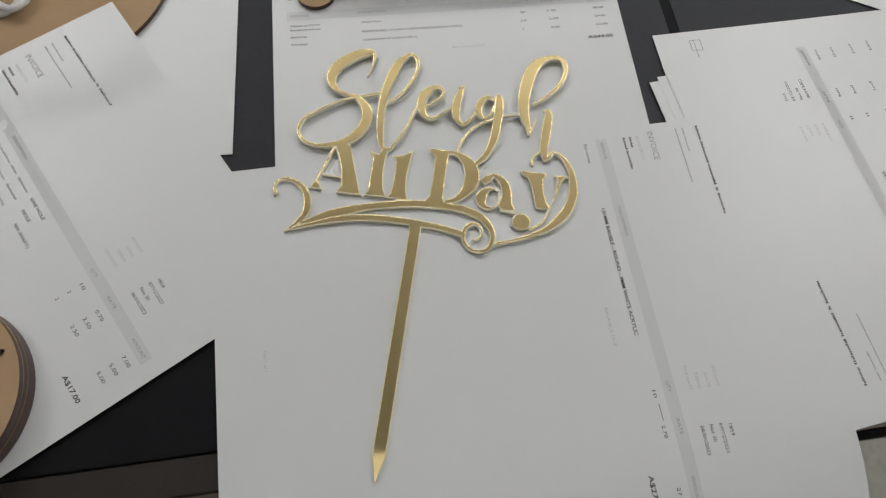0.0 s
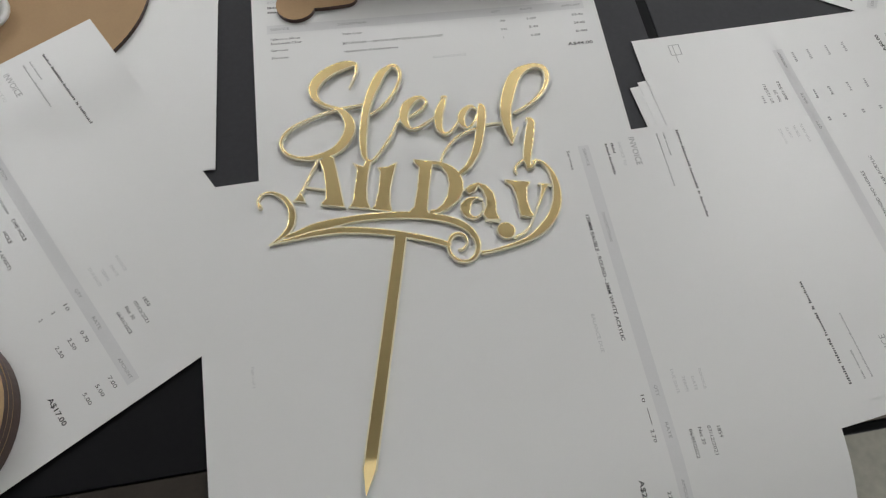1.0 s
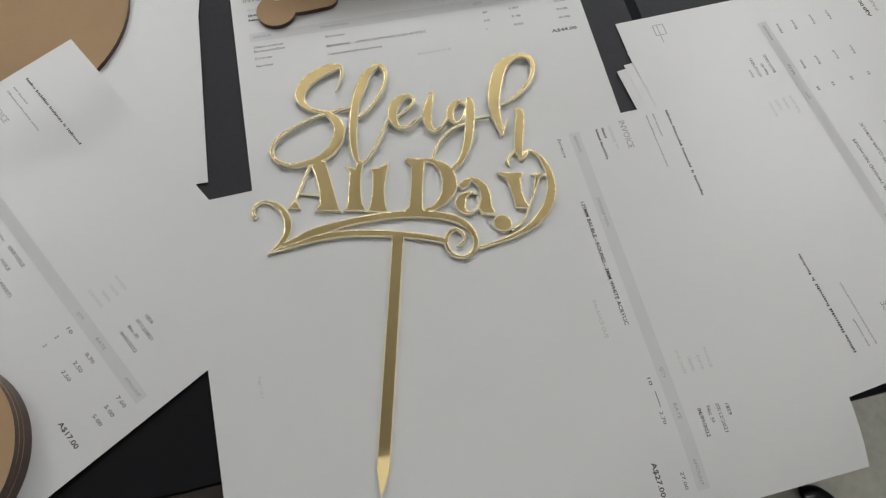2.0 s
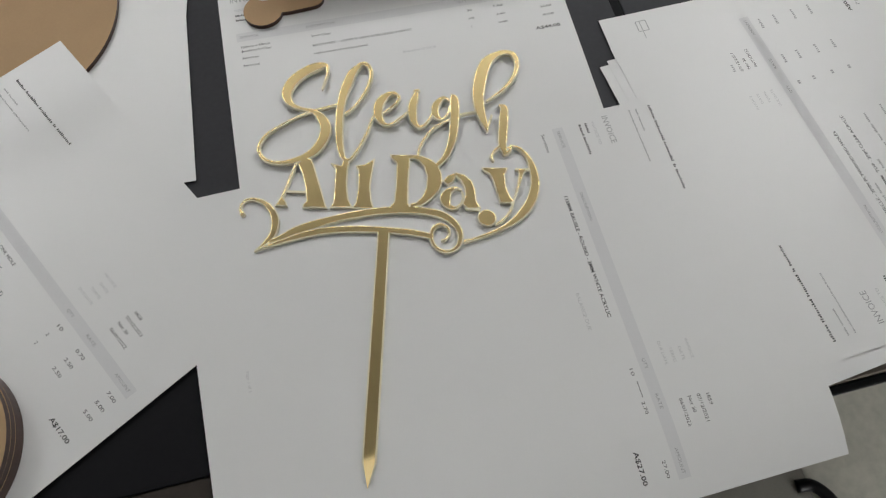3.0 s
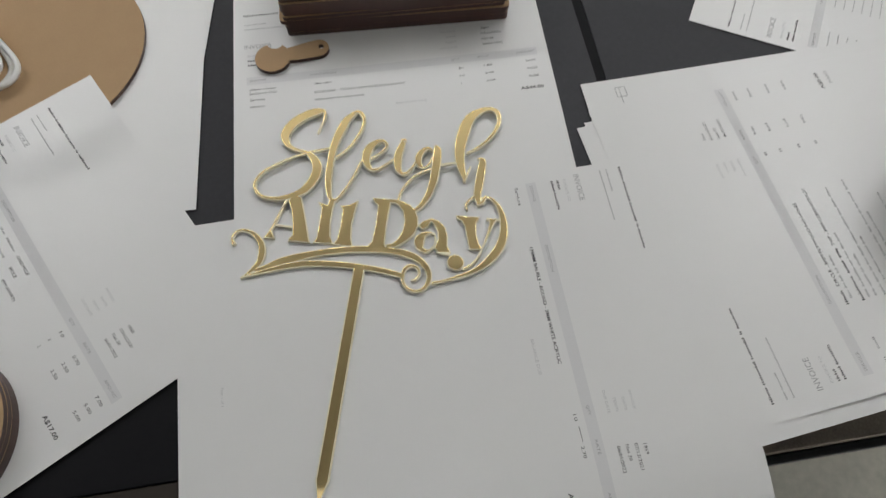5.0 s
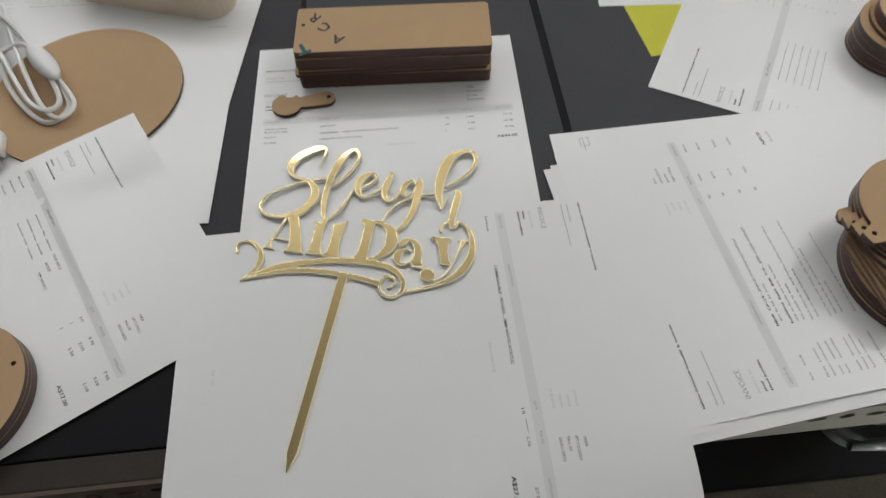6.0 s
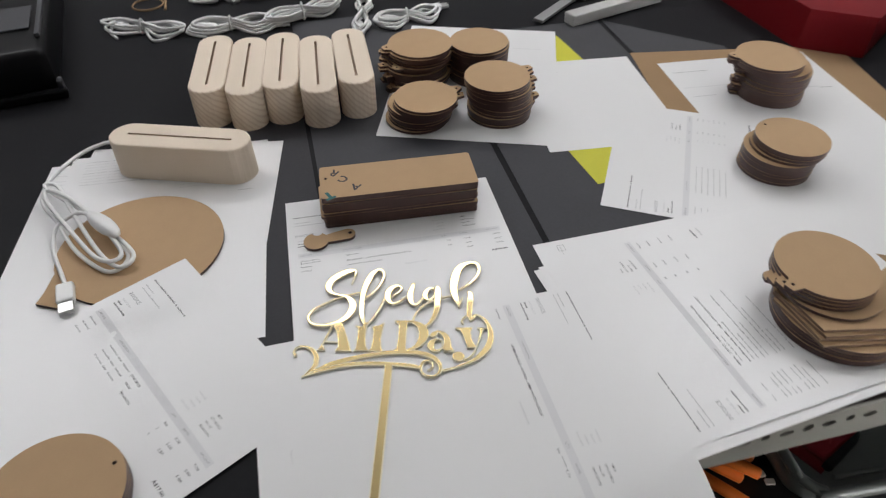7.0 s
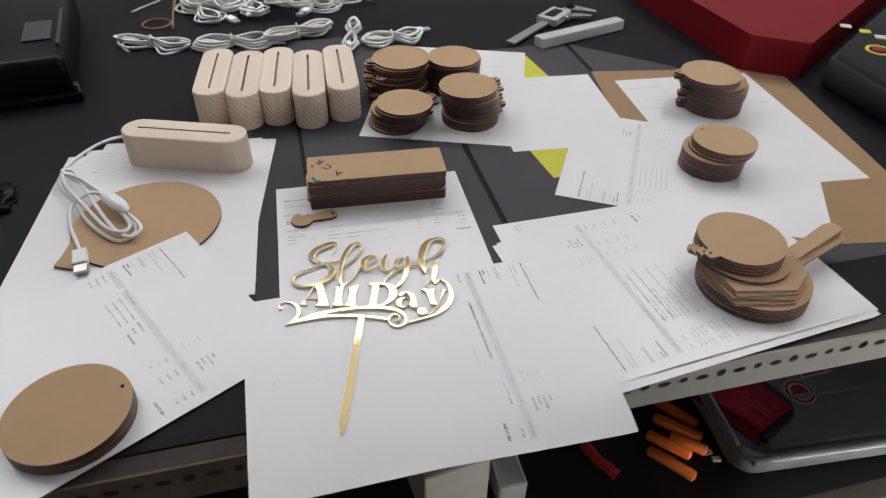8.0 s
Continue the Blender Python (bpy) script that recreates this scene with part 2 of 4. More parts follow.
def plate(name, strokes, blocks, cuts, thick, cell, rim, mats, parent, label=""):
    """A cut sheet in the union of brush strokes (x, y, width, in mm) and straight-sided outlines, less round cuts (x, y, radius), with a softened rim. thick, cell, rim in mm."""
    pts = []
    for s in strokes:
        for q in smooth_path(s, 12):
            pts.append(q)
    pts = np.array(pts)
    lo, hi = pts[:, :2].min(0) - 16, pts[:, :2].max(0) + 16
    nx, ny = int((hi[0] - lo[0]) / cell) + 1, int((hi[1] - lo[1]) / cell) + 1
    gx, gy = lo[0] + cell * np.arange(nx), lo[1] + cell * np.arange(ny)
    field = np.full((nx, ny), 9.0)
    for x, y, w in pts:
        r = w / 2 + 3
        i0, i1 = max(int((x - r - lo[0]) / cell), 0), int((x + r - lo[0]) / cell) + 2
        j0, j1 = max(int((y - r - lo[1]) / cell), 0), int((y + r - lo[1]) / cell) + 2
        d = np.hypot(gx[i0:i1, None] - x, gy[None, j0:j1] - y) - w / 2
        field[i0:i1, j0:j1] = np.minimum(field[i0:i1, j0:j1], d)
    for poly in blocks:
        field = np.minimum(field, inside_distance(poly, gx, gy))
    for x, y, r in cuts:
        field = np.maximum(field, r - np.hypot(gx[:, None] - x, gy[None, :] - y))
    inside = field < 0
    verts, faces, walls, known, depths = [], [], [], {}, []

    def vert(key, x, y, depth):
        if key not in known:
            known[key] = len(verts)
            depths.append(depth)
            verts.append((x / 1000, y / 1000, (thick - 0.30 * max(0.0, rim - depth)) / 1000))
        return known[key]

    busy = inside[:-1, :-1] | inside[1:, :-1] | inside[1:, 1:] | inside[:-1, 1:]
    for i, j in zip(*np.nonzero(busy)):
        ring = ((i, j), (i + 1, j), (i + 1, j + 1), (i, j + 1))
        poly, cross = [], []
        for k in range(4):
            a, b = ring[k], ring[(k + 1) % 4]
            fa, fb = field[a], field[b]
            if fa < 0:
                poly.append(vert(a, gx[a[0]], gy[a[1]], -fa))
            if (fa < 0) != (fb < 0):
                t = fa / (fa - fb)
                v = vert((min(a, b), max(a, b)), gx[a[0]] + t * (gx[b[0]] - gx[a[0]]), gy[a[1]] + t * (gy[b[1]] - gy[a[1]]), 0.0)
                cross.append(len(poly))
                poly.append(v)
        if len(poly) < 3:
            continue
        faces.append(poly)
        if len(cross) == 2:
            a, b = cross
            if b == a + 1:
                walls.append((poly[a], poly[b]))
            elif a == 0 and b == len(poly) - 1:
                walls.append((poly[b], poly[a]))
    top = len(verts)
    low = [(x, y, 0.0) for x, y, z in verts]
    slots = [1 if sum(depths[v] for v in f) / len(f) < 0.8 * rim else 0 for f in faces]
    allfaces = faces + [[v + top for v in reversed(f)] for f in faces]
    side = len(mats) - 1
    slots += [side] * len(faces)
    for a, b in walls:
        allfaces.append((b, a, a + top, b + top))
        slots.append(side)
    ob = raw(name, verts + low, allfaces, mats, parent, label, slots=slots)
    return ob


def text_mesh(body, height, width=0.0, bold=0.0):
    """Letters as a flat mesh: (vertices, faces), lower left at the origin, with capitals that high."""
    cu = bpy.data.curves.new("text", "FONT")
    cu.body, cu.size, cu.resolution_u, cu.offset = body, height / 0.69, 2, bold
    ob = new("text", cu)
    me = bpy.data.meshes.new_from_object(ob.evaluated_get(bpy.context.evaluated_depsgraph_get()))
    vs = [v.co.copy() for v in me.vertices]
    fs = [tuple(p.vertices) for p in me.polygons]
    bpy.data.objects.remove(ob)
    bpy.data.curves.remove(cu)
    bpy.data.meshes.remove(me)
    if vs:
        x0, x1 = min(v.x for v in vs), max(v.x for v in vs)
        k = width / (x1 - x0) if width else 1.0
        vs = [Vector(((v.x - x0) * k, v.y, 0)) for v in vs]
    return vs, fs


# ---- the room ----
TOP = -0.0024
tagged(part("floor", box(-2.6, 3.2, -2.6, 3.0, -0.84, -0.80), FLOOR), "grey concrete workshop floor", "floor", kind="structure")
tagged(part("ceiling", box(-2.6, 3.2, -2.6, 3.0, 1.95, 2.00), CEIL), "painted workshop ceiling", "ceiling", kind="structure")
# The near south wall and its return keep fill light off the bench's left.
for n, b in (("wall_north", (-2.6, 3.2, 3.0, 3.1)), ("wall_south", (-2.6, 0.78, -1.1, -1.0)), ("wall_return", (0.78, 0.88, -2.6, -1.0)), ("wall_window", (0.78, 3.2, -2.7, -2.6)),
             ("wall_east", (3.2, 3.3, -2.7, 3.1)), ("wall_west", (-2.7, -2.6, -1.1, 3.1))):
    tagged(part(n, box(*b, -0.84, 2.00), WALL), "plain unseen workshop wall", "wall", kind="structure")


def ceiling_light(x, y, lx, ly, glow, z=1.66):
    """A batten lamp hung on rods, bare on all sides."""
    t = thing("ceiling_light", "long white fluorescent lamp hung unseen under the ceiling", "ceiling light", "ceiling lights", m=pose(x, y, z))
    part("spine", box(-lx * 0.42, lx * 0.42, -ly * 0.36, ly * 0.36, 0.031, 0.06, 0.004), PALE_PLASTIC, t)
    part("diffuser", box(-lx / 2, lx / 2, -ly / 2, ly / 2, -0.03, 0.03, 0.012), glow, t, "glowing white diffuser")
    for d in (-0.4, 0.4):
        part("rod", box(d * lx - 0.004, d * lx + 0.004, -0.004, 0.004, 0.06, 1.95 - z), GREY_METAL, t)


# The second one is no real lamp: it stands in for bright ceiling.
for spec in ((0.15, 1.68, 2.0, 0.32, GLOW), (0.05, -0.12, 0.6, 0.24, PATCH_GLOW), (1.60, 1.10, 0.40, 1.3, GLOW), (-1.15, 1.42, 0.38, 1.2, GLOW)):
    ceiling_light(*spec)

# Unseen fill light, built as a window to brighten the shelf and front angle.
win = thing("fill_window", "unseen glowing window added to light the bench's front", "window", kind="structure")
FILL_GLOW = GLOW.copy()
FILL_GLOW.name = "fill_light_pane"
FILL_GLOW.node_tree.nodes["Principled BSDF"].inputs["Emission Strength"].default_value = 17.0
part("fill_frame", joined(box(0.94, 2.66, -2.598, -2.56, 0.35, 0.41), box(0.94, 2.66, -2.598, -2.56, -0.76, -0.70), box(0.94, 1.0, -2.598, -2.56, -0.70, 0.35), box(2.6, 2.66, -2.598, -2.56, -0.70, 0.35)), PALE_PLASTIC, win)
part("pane", box(1.0, 2.6, -2.596, -2.58, -0.70, 0.35), FILL_GLOW, win, "glowing pane added as fill light")

# ---- the bench ----
bench = thing("work_bench", "black laminate work bench on a slotted steel frame", "bench", kind="structure")
part("tabletop", box(-1.0, 1.5, -0.143, 1.25, -0.034, TOP, 0.001), TABLE, bench)
part("edge_strip", box(-1.0, 1.5, -0.1605, -0.143, -0.034, TOP - 0.0012, 0.0012), CHIP, bench, "worn brown chipboard edge")


def slotted_angle(x0, x1):
    holes, x, k = [], x0 + 0.03, 0
    while x < x1 - 0.03:
        w, hgt = ((0.0064, 0.0034), (0.0040, 0.0036), (0.0062, 0.0034), (0.0046, 0.0046))[k % 4]
        holes.append(circle(x, -0.017 + (0.001 if k % 2 else 0), w, 12, hgt)[::-1])
        x += 0.0182
        k += 1
    bm = slab([(x0, -0.042), (x1, -0.042), (x1, -0.0022), (x0, -0.0022)], 0.0, 0.0024, holes)
    bmesh.ops.transform(bm, verts=bm.verts, matrix=pose(0, -0.1608, 0, 90, 0, 0))
    return bm


# The left length is darker and browner than the right one.
part("front_angle", slotted_angle(-1.0, 0.098), BROWN_STEEL, bench, "dark brown slotted steel angle")
part("front_angle", slotted_angle(0.10, 1.5), STEEL, bench, "dusty beige slotted steel angle")
part("angle_flange", box(-1.0, 1.5, -0.1605, -0.12, -0.0375, -0.0345), STEEL, bench)
for x in (-0.97, 1.47):
    for y in (-0.14, 1.22):
        part("leg", joined(box(x - 0.02, x + 0.02, y, y + 0.003, -0.80, -0.0376), box(x - 0.02, x - 0.017, y + 0.003, y + 0.04, -0.80, -0.0376)), STEEL, bench)
for x0, x1, y1 in ((-0.045, 0.0755, 0.42), (0.0785, 0.2755, 0.62), (0.2815, 0.526, 0.52), (0.531, 0.665, 0.515)):
    mt = tagged(part("grey_board", slab([(x0, -0.07), (x1, -0.07), (x1 - 0.002, y1 - (0.0 if x1 < 0.6 else 0.12)), (x0 + 0.001, y1)], TOP, TOP + (0.0006 if x0 > 0 else 0.0002)),
                     MAT_GREY if x0 > 0 else BOARD_DARK), "flat dark grey board lying on the black bench", "board", "dark boards")

shelf = thing("lower_shelf", "black shelf under the bench with a pale timber edge", "shelf", kind="structure")
part("board", box(-0.95, 1.45, -0.138, 1.2, -0.385, -0.36), DARK_SHELF, shelf)
part("timber_edge", box(-0.95, 1.45, -0.164, -0.138, -0.395, -0.352, 0.002), SHELF_EDGE, shelf, "dusty brown timber edge")
# Thin black strip along the front of the timber edge.
part("black_strip", box(-0.95, 1.45, -0.174, -0.1645, -0.400, -0.356, 0.002), BLACK, shelf, "black strip along the timber edge")
for x in (-0.94, 1.44):
    for y in (-0.12, 1.17):
        part("support", box(x - 0.01, x + 0.01, y, y + 0.02, -0.80, -0.385), STEEL, shelf)


# ---- paper ----
class Sheet:
    """An A4 page: u to the right along its lines, v down the page, from its top left corner."""

    def __init__(self, label, corner, along, z, size=(0.21, 0.297), bend=None, seed=0.0, wave=0.0004, shift=(0, 0), mat=PAPER, name="invoice_sheet", category="paper", group="invoices", thick=0.00009):
        self.o, self.a, self.z, self.size, self.bend, self.seed, self.wave = Vector(corner), radians(along), z, size, bend, seed, wave
        self.du, self.dv = shift
        self.uu = Vector((math.cos(self.a), math.sin(self.a)))
        self.vv = Vector((self.uu.y, -self.uu.x))
        nu, nv = max(6, int(size[0] / 0.009)), max(6, int(size[1] / 0.009))
        verts, faces = [], []
        for low in (0, thick):
            for i in range(nu + 1):
                for j in range(nv + 1):
                    p = self.at(size[0] * i / nu, size[1] * j / nv)
                    verts.append((p.x, p.y, p.z - low))
        n = (nu + 1) * (nv + 1)
        for i in range(nu):
            for j in range(nv):
                a = i * (nv + 1) + j
                q = (a, a + 1, a + nv + 2, a + nv + 1)
                faces.append(q)
                faces.append(tuple(k + n for k in reversed(q)))
        ringv = [i * (nv + 1) for i in range(nu + 1)] + [nu * (nv + 1) + j for j in range(1, nv + 1)] + [i * (nv + 1) + nv for i in range(nu - 1, -1, -1)] + [j for j in range(nv - 1, 0, -1)]
        for k in range(len(ringv)):
            a, b = ringv[k], ringv[(k + 1) % len(ringv)]
            c = len(verts)
            verts += [verts[a], verts[b], verts[b + n], verts[a + n]]
            faces.append((c, c + 1, c + 2, c + 3))
        self.ob = raw(name, verts, faces, mat, smooth=False)
        for p in self.ob.data.polygons[:2 * nu * nv]:
            p.use_smooth = True
        tagged(self.ob, label, category, group)

    def at(self, u, v):
        q = self.o + self.uu * u + self.vv * v
        z = self.z + self.wave * noise.noise(Vector((q.x * 8, q.y * 8, 0.3)))
        if self.bend:
            z += self.bend(u, v, q)
        return Vector((q.x, q.y, z))

    def laid(self, name, flat, faces, mat, u, v, label=""):
        """Lays a flat mesh (x along the line, y up the page) on the page at u, v."""
        verts = []
        for p in flat:
            w = self.at(u + p[0] + self.du / 1000, v - p[1] + self.dv / 1000)
            verts.append((w.x, w.y, w.z + 0.00012))
        ob = raw(name, verts, faces, mat, self.ob, label)
        if len(faces) > 1 and name == "printed_line":
            tagged(ob, kind="stuff")
        return ob

    def text(self, u, v, body, height, width=0.0, mat=None, bold=0.0):
        vs, fs = text_mesh(body, height / 1000, width / 1000, bold / 1000)
        self.laid("printed_text", vs, fs, mat or INK, u / 1000, v / 1000)

    def bars(self, v, spans, height, mat=None, name="printed_line"):
        """Unreadable print: small bars in the place of letters, each word a span (u0, u1)."""
        flat, faces = [], []
        dice = random.Random(int(100 * v) + len(spans))
        for u0, u1 in spans:
            small = 0.7 < height < 2.6
            n = max(1, round((u1 - u0) / (0.80 * height))) if small else max(1, int((u1 - u0) / 12))
            for k in range(n):
                a, b = u0 + (u1 - u0) * k / n, u0 + (u1 - u0) * (k + (dice.uniform(0.52, 0.76) if small else 1)) / n
                h = height * (dice.choice((0.72, 0.72, 1.0)) if small and k else 1.0)
                s = len(flat)
                flat += [(a / 1000, 0), (b / 1000, 0), (b / 1000, h / 1000), (a / 1000, h / 1000)]
                faces.append((s, s + 1, s + 2, s + 3))
        self.laid(name, flat, faces, mat or INK, 0, v / 1000)

    def letterhead(self, v=27.0):
        self.bars(v, [(4.5, 14), (15.2, 28.5), (29.7, 42.5), (44, 46), (47.5, 60)], 1.45, INK_HEAD)
        self.bars(v + 8, [(5, 9.5), (10.5, 20)], 0.9, INK_GREY)
        self.bars(v + 12, [(5, 39)], 0.9, INK_GREY)

    def head(self, top=27.0):
        self.letterhead(top)
        self.text(5, 55.5, "INVOICE", 3.4, 18, INK_GREY)
        self.text(7, 62.5, "INVOICE TO", 1.7, 15, INK_PALE)
        self.bars(66.5, [(7, 14)], 1.4)
        self.bars(70, [(7, 14.5), (15.5, 27)], 1.4)
        for k, (w, e) in enumerate(((10, "INVOICE"), (7, "DATE"), (8, "TERMS"), (12, "DUE DATE"))):
            self.text(150 - w - 2, 59 + 4.6 * k, e, 1.5, w, INK_PALE)
        self.text(165, 63.6, "07/12/2021", 1.7, 13.5)
        self.text(165, 68.2, "Net 30", 1.7, 8)
        self.text(165, 72.8, "06/01/2022", 1.7, 13.5)
        flat = [(k * 0.00485, h) for h in (0, 0.0062) for k in range(41)]
        self.laid("table_band", flat, [(k, k + 1, k + 42, k + 41) for k in range(40)], BAND, 0.006, 0.0855, "pale grey printed band")
        for u, e, w in ((8, "SERVICE", 11), (48, "DESCRIPTION", 17), (142, "QTY", 5.5), (160, "RATE", 7.5), (186, "AMOUNT", 12)):
            flat = text_mesh(e, 0.0016, w / 1000)
            ob = self.laid("printed_text", flat[0], flat[1], INK_GREY, u / 1000, 0.0832)
            for q in ob.data.vertices:
                q.co.z += 0.0001


def overhang(u, v, q):
    """The page droops where it sticks out past the front edge, most at its free corner."""
    d = max(0.0, -0.164 - q.y)
    return -(0.6 + 4.6 * min(1.0, max(0.0, (q.x - 0.14) / 0.15))) * d * d


def pile_edge(u, v, q):
    """The pile sags over the front edge and at its outer corner."""
    d = max(0.0, -0.160 - q.y)
    return -3.0 * d * d - 0.05 * max(0.0, q.x - 0.545 - 0.6 * max(0.0, q.y + 0.145))


def top_sheet(u, v, q):
    """The uppermost page of the pile curls up a little along the front edge."""
    return pile_edge(u, v, q) + 0.0020 * max(0.0, min(1.0, (-0.115 - q.y) / 0.05)) ** 2 * max(0.0, min(1.0, (q.x - 0.312) / 0.05))


def lifted(u, v, q):
    """The back edge stands up a little."""
    return 0.9 * max(0.0, q.y - 0.030) ** 2 * max(0.0, 1 - abs(q.x - 0.44) / 0.16)


def over_disc(u, v, q):
    """The page rides up over the round board that it half covers."""
    k = min(1.0, max(0.0, (0.112 - math.hypot(q.x + 0.0945, q.y - 0.1495)) / 0.030))
    return 0.0026 * k * k * (3 - 2 * k)


inv = Sheet("white printed invoice page under the gold cake topper", (0.2985, 0.0035), -89.35, 0.0004, bend=overhang, seed=1, shift=(0, 1.2))
inv.head()
inv.text(166, 59, "1859", 1.7, 5.5)
inv.text(8, 92.6, "Services", 1.8, 12)
inv.text(48, 92.2, "135MM BAUBLE - ROUND - 3MM WHITE ACRYLIC", 1.9, 70, bold=0.04)
inv.text(145.5, 91, "10", 1.7, 3.6)
inv.bars(89.6, [(152, 160)], 0.3)
inv.text(162, 91, "2.70", 1.7, 6)
inv.text(190, 91, "27.00", 1.7, 8)
inv.text(102, 104, "BALANCE DUE", 1.8, 20, INK_PALE)
inv.text(183, 103, "A$27.00", 2.3, 15.5, bold=0.05)
inv.text(100, 273, "Page 1 of 1", 1.5, 10, INK_PALE)

mid = Sheet("white printed invoice page beneath the wooden bookmark stack", (0.041, 0.1845), -1.7, -0.0009, seed=2, shift=(2.5, 0))
mid.head()
mid.text(166, 59, "1857", 1.7, 5.5)
mid.text(8, 90.5, "150mm x 50mm", 1.6, 17)
mid.text(8, 93.6, "Bookmark-Clear", 1.6, 18)
mid.text(50, 90.5, "2mm Clear", 1.6, 12)
mid.text(8, 98.6, "Services", 1.6, 9.5)
mid.text(50, 97.6, "BOOKMARK - 150MM X 50MM ROSE GOLD ACRYLIC", 1.6, 60)
mid.text(8, 104, "Services", 1.6, 9.5)
mid.text(50, 103.4, "replacement of trolley tokens", 1.6, 32)
for k, (a, b, c) in enumerate((("20", "1.00", "20.00"), ("10", "2.40", "24.00"), ("1", "0.00", "0.00"))):
    v = 90.5 + 6.3 * k
    mid.text(146, v, a, 1.5, 3.2 if k < 2 else 0)
    mid.text(163, v, b, 1.5, 5.6)
    mid.text(191, v, c, 1.5, 7)
mid.text(184, 112.5, "A$44.00", 2.2, 15.5, bold=0.05)
mid.text(102, 113, "BALANCE DUE", 1.6, 20, INK_PALE)

left_back = Sheet("white printed page under the pine lamp base", (-0.1605, 0.3345), -8.9, -0.0012, seed=3)
left_back.head()
for k in range(5):
    left_back.bars(92 + 5 * k, [(8, 22), (48, 62), (64, 80), (83, 100 + 6 * (k % 3))], 0.8, INK_GREY)
    left_back.bars(92 + 5 * k, [(146, 149), (163, 168), (191, 198)], 0.8, INK_GREY)
left_back.bars(122, [(184, 199)], 2.0)
left_page = Sheet("white printed page under a round brown board", (-0.180, 0.320), -3.2, -0.0009, seed=21)
for k in range(4):
    left_page.bars(60 + 5 * k, [(120, 140), (184, 196)], 0.8, INK_PALE)
for k in range(9):
    left_page.bars(11 + 5.2 * k, [(16, 40), (43, 60 + 7 * (k % 3)), (76, 84)], 0.9, INK_GREY if k % 4 == 0 else INK_PALE)
left_page.bars(91, [(180, 196)], 1.2, INK_GREY)
left_side = Sheet("white page lying askew under a brown disc", (-0.2005, 0.310), -4.9, -0.00105, seed=4)
left_side.bars(20, [(10, 60), (64, 120)], 1.2, INK_PALE)
for k in range(4):
    left_side.bars(30 + 6 * k, [(12, 40), (44, 90), (95, 130 - 8 * k)], 1.2, INK_PALE)

slant = Sheet("white printed invoice page laid slantwise", (-0.0535, 0.1215), -61.3, -0.0003, size=(0.2125, 0.297), seed=5, bend=over_disc, shift=(3.5, 1.5))
slant.head(32.0)
slant.text(166, 59, "1858", 1.7, 5.5)
for k, (a, b, c) in enumerate((("10", "0.70", "7.00"), ("2", "2.50", "5.00"), ("2", "2.50", "5.00"))):
    v = 91 + 6.4 * k
    slant.text(146, v, a, 1.8, 3.8 if a == "10" else 0)
    slant.text(163, v, b, 1.8, 6.6)
    slant.text(191, v, c, 1.8, 6.6)
    slant.bars(v, [(8, 20), (48, 62), (64, 70), (73, 84)], 1.3, INK_GREY)
    slant.text((88, 92, 97)[k], v, ("ONE HOLE", "HOLE", "MM APART)")[k], 1.8, (15, 8, 16)[k], INK_HEAD)
slant.text(183.5, 117.5, "A$17.00", 2.3, 15.5, bold=0.05)

right_low = Sheet("white printed invoice page with a boxed stamp mark", (0.2675, -0.146), 91.2, -0.0006, seed=6, bend=lifted)
right_low.bars(24, [(186, 187), (190, 203)], 0.4, INK_GREY)
right_low.bars(28.0, [(196, 203)], 0.5, INK_GREY)
right_low.bars(28.0, [(195.6, 196.0), (203.0, 203.4)], 6.6, INK_GREY)
right_low.bars(21.5, [(196, 203)], 0.5, INK_GREY)
right_top = Sheet("white printed invoice page on a small pile of paper", (0.283, -0.1672), 95.5, 0.0001, seed=7, bend=top_sheet, shift=(5, 5))
right_top.head()
right_top.bars(59, [(166, 171.5)], 1.7, INK_GREY)
for v in (91.5, 101.5, 114, 125.5):
    right_top.bars(v, [(146, 149), (162, 168.5), (189, 196.5)], 1.6, INK_GREY)
right_top.text(183, 150, "A$0.00", 2.2, 13, bold=0.06)
right_top.text(186, 157, "PAID", 2.2, 10, INK_GREY)
right_top.bars(92.6, [(45, 54)], 1.6)
right_top.text(56, 92.6, "CIRCLE - 3MM PLYWOOD NO HOLES", 1.8, 55)
right_top.text(80, 102.2, "TOP - 2MM CLEAR ACRYLIC", 1.8, 39)
right_top.bars(102.2, [(45, 60), (62, 70), (72, 78)], 1.5)
words = random.Random(31)
for v, start, stop in ((96.2, 48, 74), (106.2, 46, 88), (110.4, 46, 66), (115.5, 45, 112), (119.7, 46, 82), (127.5, 45, 116), (131.7, 46, 96), (135.9, 46, 70), (144, 45, 104)):
    spans = [(8, 8 + words.uniform(5, 9)), (17.8, 17.8 + words.uniform(6, 14))]
    u = float(start)
    while u < stop:
        w = words.uniform(2.5, 8.5)
        spans.append((u, u + w))
        u += w + words.uniform(0.9, 1.5)
    right_top.bars(v, spans, 1.3, INK_GREY)
for k in range(3):
    Sheet("plain white sheet in a small pile of paper", (0.2745 + 0.004 * k, -0.177 + 0.003 * k), 96.0 - 0.4 * k, -0.00045 + 0.00015 * k, seed=8 + k, bend=pile_edge, size=(0.209, 0.2955))

fan = Sheet("white printed invoice page turned away from the others", (0.350, 0.105), 59.6, -0.00075, seed=12)
fan.head()
for k in range(6):
    fan.bars(92 + 6 * k, [(8, 24), (48, 70), (72, 96)], 0.8, INK_GREY)
    fan.bars(92 + 6 * k, [(146, 149), (163, 168), (191, 198)], 0.8, INK_GREY)
fan.bars(150, [(184, 199)], 2.0)
far_right = Sheet("white printed page lying on brown cardboard", (0.547, 0.368), -4.5, -0.00105, seed=13)
